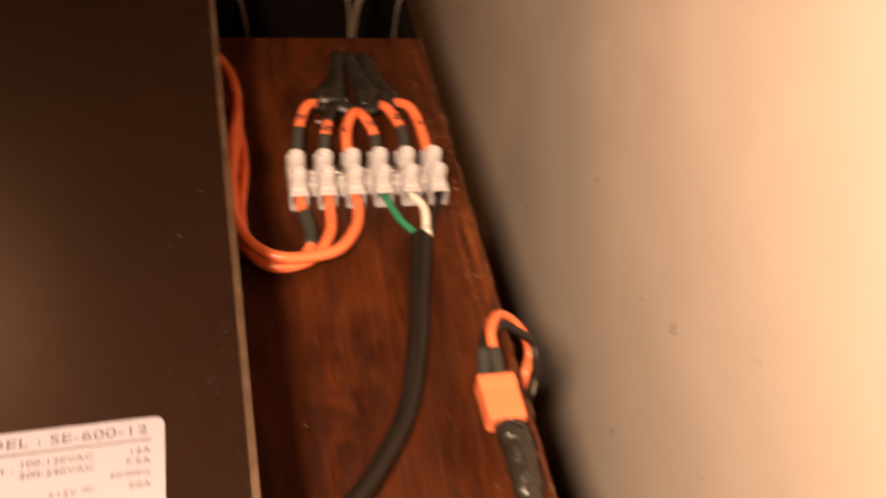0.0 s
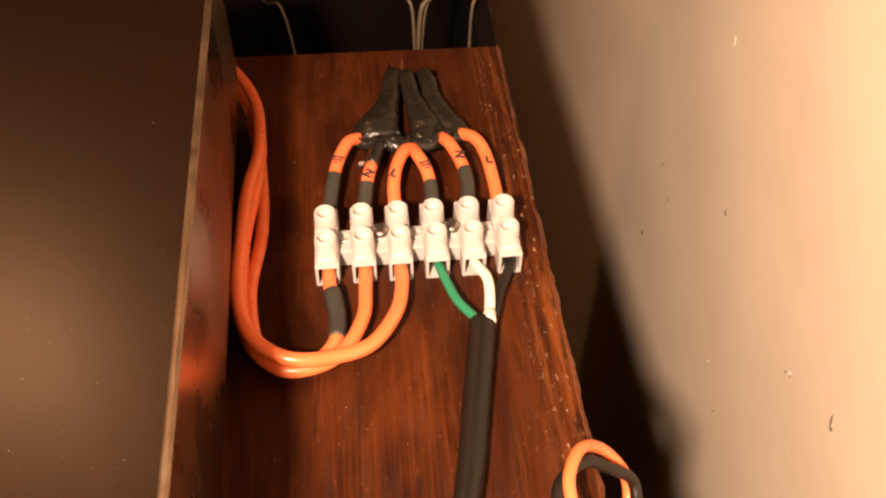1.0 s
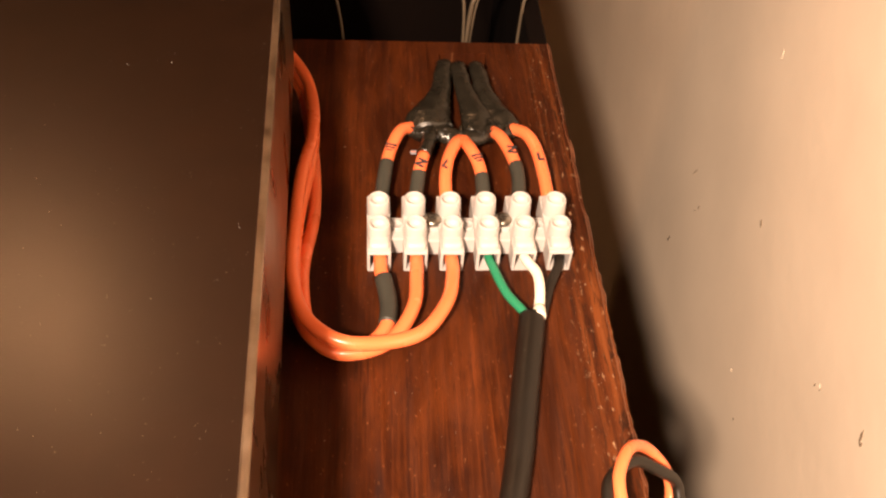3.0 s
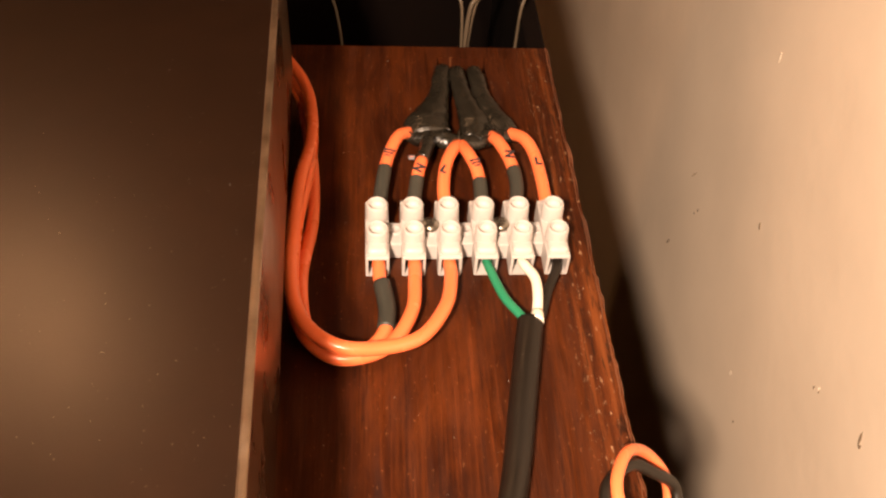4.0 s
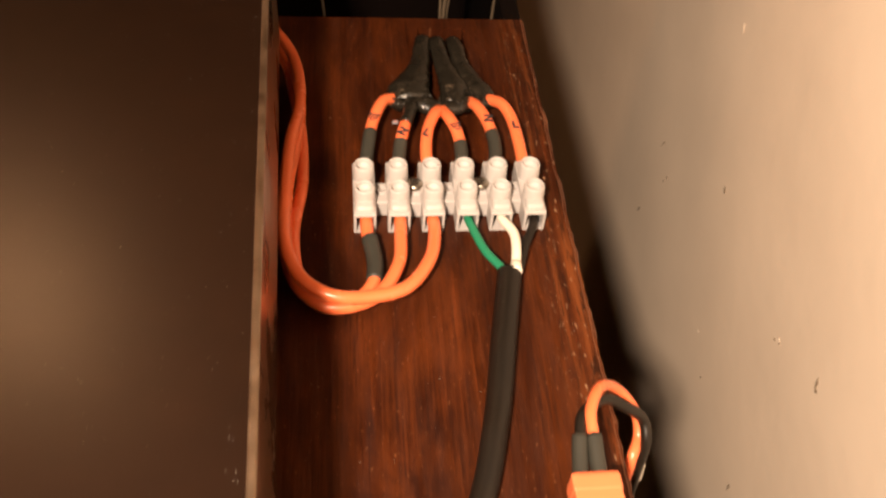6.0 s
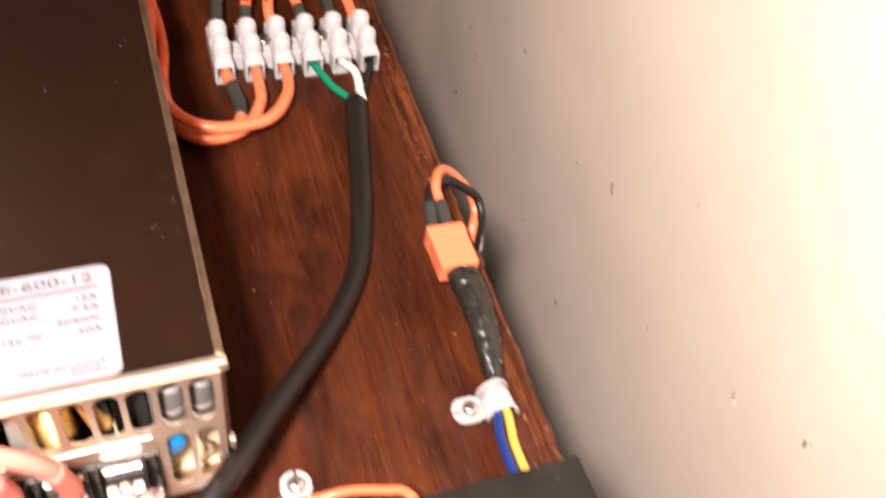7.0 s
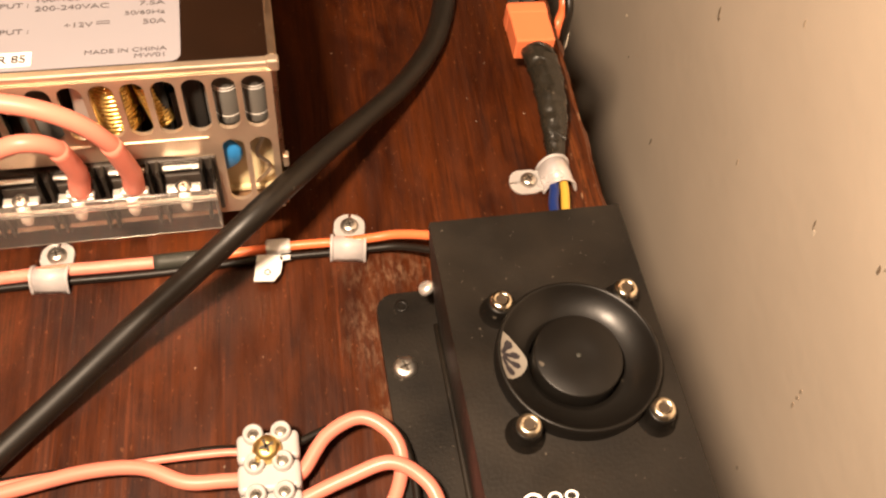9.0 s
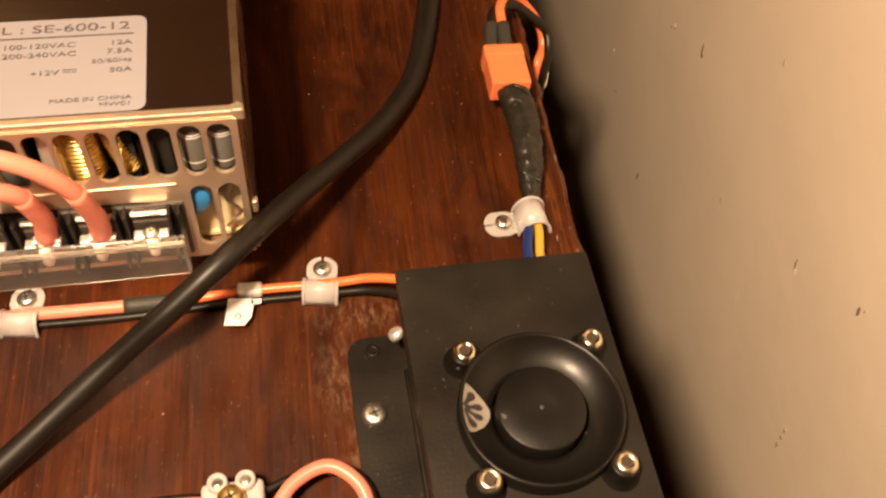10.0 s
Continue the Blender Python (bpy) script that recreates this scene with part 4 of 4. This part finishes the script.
# ---- salmon output wires on the power supply ----
for pts in ([(-0.0722, -0.1900, 0.0352), (-0.0714, -0.1916, 0.0430), (-0.0728, -0.1945, 0.0560), (-0.0790, -0.1955, 0.0655), (-0.0898, -0.1950, 0.0700), (-0.105, -0.1945, 0.0700), (-0.15, -0.195, 0.060), (-0.21, -0.2, 0.01)],
            [(-0.0842, -0.1900, 0.0350), (-0.0828, -0.1910, 0.0430), (-0.0840, -0.1935, 0.0540), (-0.0900, -0.1950, 0.0580), (-0.0990, -0.1950, 0.0540), (-0.118, -0.196, 0.045), (-0.15, -0.200, 0.030), (-0.21, -0.205, 0.006)]):
    w = thing("output_wire", (pts[0][0], pts[0][1], 0.02), "salmon-red insulated wire screwed to the power supply terminal", "wire", "output wires")
    part("insulation", tube(pts, 0.0020, 14, 8), SALMON, w, smooth=True)
    part("boot", tube(pts[:3], [0.0025, 0.0024, 0.0022], 14, 6, 1, 0.05), SALMON, w, "shrunk red boot over the lug", smooth=True)
    part("lug", box(pts[0][0] - 0.0032, pts[0][0] + 0.0032, pts[0][1] - 0.0015, pts[0][1] + 0.0006, 0.0338, 0.0350, Matrix(), 0.0004), TIN, w, "bright crimp lug")

# ---- fan box ----
BM = pose(-0.0068, -0.2112, 0, 0, 0, 2.4)
BOX_H, BOX_W, BOX_L = 0.0440, 0.0437, 0.150


def build_fan_box():
    fb = thing("fan_box", BM, "matt black plastic box with a small fan and chrome screws", "fan box")
    cx, cy, R = 0.0236, -0.0377, 0.0150
    bm = bmesh.new()
    low = [(0.0046, 0.0028), (0.0030, 0.0140), (0.0008, 0.0340), (0.0, BOX_H - 0.002)]
    rows = [[bm.verts.new(BM @ Vector((x + dx, y, z))) for x, z in low] for dx in (0, 0.002) for y in (-BOX_L, 0)]
    for a, b in ((0, 1), (3, 2), (1, 3), (2, 0)):
        for j in range(3):
            bm.faces.new((rows[a][j], rows[b][j], rows[b][j + 1], rows[a][j + 1]))
    bmesh.ops.recalc_face_normals(bm, faces=bm.faces[:])
    part("shell_side", bm, BOX_BLACK, fb)
    part("shell_side", box(BOX_W - 0.002, BOX_W, -BOX_L, 0, 0.0, BOX_H - 0.002, BM, 0.0004), BOX_BLACK, fb)
    part("shell_end", plate([(0.0066, 0.0), (BOX_W - 0.002, 0.0), (BOX_W - 0.002, BOX_H - 0.002), (0.0021, BOX_H - 0.002)], 0.0, 0.002, BM @ pose(0, 0, 0, 90, 0, 0)), BOX_BLACK, fb)
    part("shell_end", box(0.0068, BOX_W - 0.002, -BOX_L, -BOX_L + 0.002, 0.0, BOX_H - 0.002, BM), BOX_BLACK, fb)
    part("top_panel", punched(0, BOX_W, -BOX_L, 0, [(cx - R, cx + R, cy - R, cy + R)], BOX_H - 0.002, BOX_H, BM), BOX_BLACK, fb, "matt black top panel")
    corner = [(-0.0056 - 0.0048 * math.cos(radians(a)), 0.0018 + 0.0050 * math.sin(radians(a))) for a in range(0, 91, 15)]
    fl = part("mounting_flange", plate([(-0.0108, -0.160)] + corner + [(0.0048, 0.0068), (0.0050, -0.160)], 0.0, 0.0030, BM), BOX_BLACK, fb, "flat black mounting flange")
    part("ridge", tube([BM @ Vector((0.0040, -0.150, 0.0034)), BM @ Vector((0.0040, -0.080, 0.0034)), BM @ Vector((0.0040, -0.004, 0.0034))], 0.0008, 8, 4), BOX_BLACK, fl, smooth=True)
    screw("flange_screw", pose(-0.0118, -0.2262, 0.0030), 0.0031, fl, CHROME, 0.0015)
    part("hole_rim", lathe([(0.0018, 0.0030), (0.0018, 0.0033), (0.0009, 0.0033), (0.0009, 0.0030)], pose(-0.0108, -0.2086, 0), 14), BOX_BLACK, fl, smooth=True)
    screw("side_screw", BM @ pose(0.0018, 0.0004, 0.0140, -20, -35, 0), 0.0021, fb, TIN, 0.0020, False)
    # fan let into the top
    fm = BM @ pose(cx, cy, BOX_H, 0, 0, -1) @ Matrix.Diagonal((1, 1, 0.58, 1))
    fan = part("fan_frame", lathe([(0.0166, 0.0), (0.0166, 0.0072), (0.0163, 0.0078), (0.0160, 0.0078), (0.0157, 0.0073), (0.0151, 0.0060), (0.0139, 0.0040), (0.0124, 0.0022), (0.0108, 0.0010), (0.0096, 0.0006), (0.0095, -0.0030), (0.0095, -0.0120), (0.0150, -0.0120), (0.0150, 0.0)], fm, 64), FAN_BLACK, fb, "glossy black round fan frame", smooth=True)
    for k, (x, y) in enumerate(((-0.01335, 0.0133), (0.0133, 0.0133), (0.0133, -0.0137), (-0.0133, -0.0137))):
        part("fan_ear", lathe([(0.0040, 0.0), (0.0033, 0.0014), (0.0029, 0.0032), (0.0028, 0.0068), (0.0026, 0.0075), (0, 0.0075)], fm @ pose(x, y, 0), 20), FAN_BLACK, fan, smooth=True)
        sc = part("fan_screw", lathe([(0.0024, 0.0074), (0.0024, 0.0082), (0.0022, 0.0090), (0.0018, 0.0096), (0.0013, 0.0097), (0.0012, 0.0088), (0, 0.0086)], fm @ pose(x, y, 0), 20), SOCKET, fan, "shiny socket-head screw", smooth=True)
        # Socket floor coloured near black, its shade put into the colour.
        part("hex_recess", lathe([(0.0012, 0.0086), (0.0012, 0.0091), (0, 0.0091)], fm @ pose(x, y, 0), 6), SOCKET_SHADE, sc)
    part("hub", lathe([(0.0090, -0.0100), (0.0091, 0.0056), (0.0090, 0.0061), (0.0087, 0.0064), (0.0030, 0.0064), (0.0026, 0.0063), (0, 0.0063)], fm, 48), FAN_BLACK, fan, "flat round fan hub", smooth=True)
    part("hub_dimple", lathe([(0.0005, 0.0063), (0.0004, 0.0065), (0, 0.0065)], fm, 12), SLEEVE, fan, smooth=True)
    for k in range(7):
        bm = bmesh.new()
        a0 = 2 * math.pi * k / 7
        prev = None
        for s in range(5):
            r = 0.0086 + s * 0.0003
            lo, hi = a0 + 0.05 * s, a0 + 0.62 + 0.05 * s
            row = [bm.verts.new(fm @ Vector((r * math.cos(a), r * math.sin(a), z))) for a, z in ((lo, -0.0008), (lo, -0.0015), (hi, -0.0075), (hi, -0.0068))]
            if prev:
                for j in range(4):
                    bm.faces.new((prev[j], prev[(j + 1) % 4], row[(j + 1) % 4], row[j]))
            else:
                bm.faces.new(row)
            prev = row
        bm.faces.new(prev)
        bmesh.ops.recalc_face_normals(bm, faces=bm.faces[:])
        part("fan_blade", bm, FAN_BLACK, fan)
    bm = bmesh.new()
    part("motor_plate", lathe([(0.0, -0.0105), (0.0145, -0.0105), (0.0145, -0.0118), (0, -0.0118)], fm, 32), RECESS, fan)
    # grey sticker on the funnel wall: a half disc with dark spokes
    def wall(rr):
        steps = ((0.0096, 0.0006), (0.0108, 0.0010), (0.0124, 0.0022), (0.0139, 0.0040), (0.0151, 0.0060), (0.0160, 0.0078))
        for (r0, z0), (r1, z1) in zip(steps, steps[1:]):
            if rr <= r1:
                return z0 + (rr - r0) * (z1 - z0) / (r1 - r0)
        return 0.0078

    def on_funnel(u, v, lift):
        rr, a = 0.0157 - u, radians(174) + v / 0.0150
        return fm @ Vector((rr * math.cos(a), rr * math.sin(a), wall(rr) + lift))

    cols = []
    for i in range(13):
        v = -0.0050 + i * 0.0100 / 12
        deep = 0.0056 * math.sqrt(max(0.0, 1 - (v / 0.0051) ** 2)) + 0.0002
        cols.append([bm.verts.new(on_funnel(deep * t, v, 0.0003)) for t in (0, 0.2, 0.4, 0.6, 0.8, 1)])
    for p, q in zip(cols, cols[1:]):
        for j in range(5):
            bm.faces.new((p[j], p[j + 1], q[j + 1], q[j]))
    bmesh.ops.recalc_face_normals(bm, faces=bm.faces[:])
    st = part("sticker", bm, GREY_STICKER, fan, "grey sticker with dark spokes inside the fan", smooth=True)
    for turn in (-62, -20, 22, 64):
        bm = bmesh.new()
        d, e = (math.cos(radians(turn)), math.sin(radians(turn))), (-math.sin(radians(turn)), math.cos(radians(turn)))
        ring = [(0.0004, 0.0004), (0.0024, 0.00045), (0.0030, 0.0008), (0.0040, 0.0008), (0.0046, 0.0)]
        ring = ring + [(s, -w) for s, w in ring[-2::-1]]
        bm.faces.new([bm.verts.new(on_funnel(max(0.0, s * d[0] + w * e[0]), s * d[1] + w * e[1], 0.0005)) for s, w in ring])
        part("spoke", bm, INK, st)
    # white hand-lettering on the top, unreadable: short strokes
    for i, (x, w) in enumerate(((0.0086, 0.0038), (0.0128, 0.0028), (0.0160, 0.0026))):
        part("white_stroke", lathe([(w * 0.5, 0), (w * 0.5, 0.0002), (w * 0.33, 0.0002), (w * 0.33, 0)], BM @ pose(x, -0.0640, BOX_H) @ Matrix.Diagonal((1, 0.8, 1, 1)), 20), WHITE_MARK, fb)
    return fb


fan_box = build_fan_box()

# ---- small two-row terminal strip and its wires ----
SM = pose(-0.0456, -0.2418, 0, 0, 0, 1.5)
small = thing("terminal_strip", SM, "small white two-row terminal strip with a brass screw", "terminal strip")
for k in range(5):
    y = -0.0034 - k * 0.0070
    pole = part("terminal_pole", box(-0.0070, 0.0070, y - 0.0034, y + 0.0034, 0.0, 0.0088, SM, 0.0012, segments=3), NYLON, small)
    for x in (-0.0031, 0.0031):
        part("screw_tower", lathe([(0.0024, 0.0080), (0.0023, 0.0104), (0.0020, 0.0108), (0.0015, 0.0108), (0.0013, 0.0090), (0, 0.0090)], SM @ pose(x, y + 0.0027, 0), 16), NYLON, pole, smooth=True)
        part("clamp_screw", lathe([(0.0013, 0.0090), (0.0013, 0.0097), (0.0010, 0.0099), (0, 0.0099)], SM @ pose(x, y + 0.0027, 0), 12), DULL_SCREW, pole, smooth=True)
screw("brass_screw", SM @ pose(-0.0002, -0.0046, 0.0088), 0.0033, small, BRASSY, 0.0030)
RUNS = [
    (SALMON, 0.0009, [(-0.0510, -0.2450, 0.0050), (-0.0560, -0.2444, 0.0050), (-0.0740, -0.2446, 0.0045), (-0.1040, -0.2462, 0.0030), (-0.150, -0.252, 0.001)], "thin salmon wire running to the small strip"),
    (SALMON, 0.0017, [(-0.0510, -0.2512, 0.0050), (-0.0560, -0.2512, 0.0055), (-0.0640, -0.2508, 0.0060), (-0.0737, -0.2465, 0.0060), (-0.0860, -0.2458, 0.0050), (-0.1034, -0.2482, 0.0036), (-0.150, -0.256, 0.002)], "salmon-orange wire running to the small strip"),
    (SALMON, 0.0017, [(-0.0400, -0.2520, 0.0050), (-0.0375, -0.2502, 0.0056), (-0.0320, -0.2432, 0.0070), (-0.0240, -0.2402, 0.0080), (-0.0175, -0.2445, 0.0075), (-0.0155, -0.2508, 0.0060), (-0.0185, -0.2600, 0.0050), (-0.027, -0.270, 0.004), (-0.045, -0.282, 0.003)], "orange wire looping from the small strip"),
    (SALMON, 0.0017, [(-0.0400, -0.2585, 0.0050), (-0.0375, -0.2572, 0.0060), (-0.0276, -0.2541, 0.0080), (-0.0185, -0.2524, 0.0100), (-0.0118, -0.2563, 0.0095), (-0.0085, -0.2625, 0.0085), (-0.008, -0.275, 0.0070), (-0.012, -0.30, 0.005)], "orange wire looping over the flange"),
    (CABLE, 0.0010, [(-0.0400, -0.2440, 0.0040), (-0.0375, -0.2428, 0.0040), (-0.0320, -0.2405, 0.0036), (-0.0240, -0.2384, 0.0030), (-0.0175, -0.2412, 0.0045), (-0.0140, -0.2480, 0.0058), (-0.0130, -0.262, 0.0056), (-0.016, -0.29, 0.005)], "thin black wire looping from the small strip"),
    (CABLE, 0.0010, [(-0.0510, -0.2436, 0.0040), (-0.0600, -0.2428, 0.0030), (-0.0800, -0.2436, 0.0016), (-0.1040, -0.2450, 0.0016), (-0.150, -0.250, 0.0016)], "thin black wire running to the small strip"),
]
for mat, r, pts, text in RUNS:
    w = thing("strip_wire", (pts[0][0], pts[0][1], 0), text, "wire", "wires at the small strip")
    part("insulation", tube(pts, r, 12, 8), mat, w, smooth=True)

# ---- loose wires behind the board ----
for k, (r, pts) in enumerate(((0.0007, [(0.0165, 0.134, -0.30), (0.0190, 0.137, -0.03), (0.0160, 0.142, 0.012), (0.0150, 0.150, 0.05), (0.02, 0.165, 0.20)]),
                              (0.0010, [(0.0185, 0.136, -0.30), (0.0200, 0.139, -0.03), (0.0262, 0.144, 0.010), (0.0330, 0.155, 0.05), (0.04, 0.17, 0.20)]),
                              (0.0008, [(0.0200, 0.139, -0.30), (0.0215, 0.142, -0.03), (0.0310, 0.147, 0.010), (0.0420, 0.158, 0.045), (0.05, 0.18, 0.20)]),
                              (0.0007, [(0.0420, 0.137, -0.30), (0.0430, 0.139, -0.03), (0.0452, 0.142, 0.010), (0.0445, 0.150, 0.05), (0.042, 0.17, 0.20)]),
                              (0.0006, [(-0.0250, 0.138, -0.30), (-0.0330, 0.140, -0.025), (-0.0450, 0.145, 0.008), (-0.0560, 0.150, 0.03), (-0.09, 0.17, 0.15)]))):
    w = thing("hanging_wire", pts[0], "thin dull wire hanging behind the board", "wire", "hanging wires")
    part("insulation", tube(pts, r, 10, 8), OLD_WIRE, w, smooth=True)

# ---- flecks of dust ----
def flecks(name, label, count, area, size, mat=None):
    bm = bmesh.new()
    rng = random.Random(len(name) + count)
    for _ in range(count):
        x, y, z = area(rng)
        s = size * rng.uniform(0.4, 1.3)
        a0 = rng.uniform(0, 6)
        vs = [bm.verts.new((x + s * rng.uniform(0.3, 1) * math.cos(a0 + k * 1.25), y + s * rng.uniform(0.3, 1) * math.sin(a0 + k * 1.25), z + rng.uniform(0.0001, 0.0003))) for k in range(5)]
        bm.faces.new(vs)
    return tagged(part(name, bm, mat or GREY_STICKER), label, "dust", kind="stuff")


flecks("board_dust", "pale dust flecks on the dark board", 110, lambda q: (q.uniform(-0.034, 0.050), q.uniform(-0.26, 0.112), 0.0001), 0.00018)
flecks("veneer_chips", "pale splinters along the board's scraped edge", 260, lambda q: (lambda u: (0.0420 + 0.0022 * q.gauss(0, 1) * q.random() + 0.0008 * math.sin(u * 40), 0.11 - 0.30 * u, 0.0002))(q.random()), 0.00024, CHIP)
flecks("cover_dust", "pale dust flecks on the black cover", 320, lambda q: tuple(PM @ Vector((-0.003 - 0.09 * q.random() ** 2.0, 0.036 + 0.16 * q.random() ** 1.5, PSU_H))), 0.00013)
flecks("box_dust", "pale dust flecks on the fan box", 60, lambda q: tuple(BM @ Vector((q.uniform(0.001, 0.042), q.choice((q.uniform(-0.016, -0.002), q.uniform(-0.085, -0.060))), BOX_H))), 0.00009)
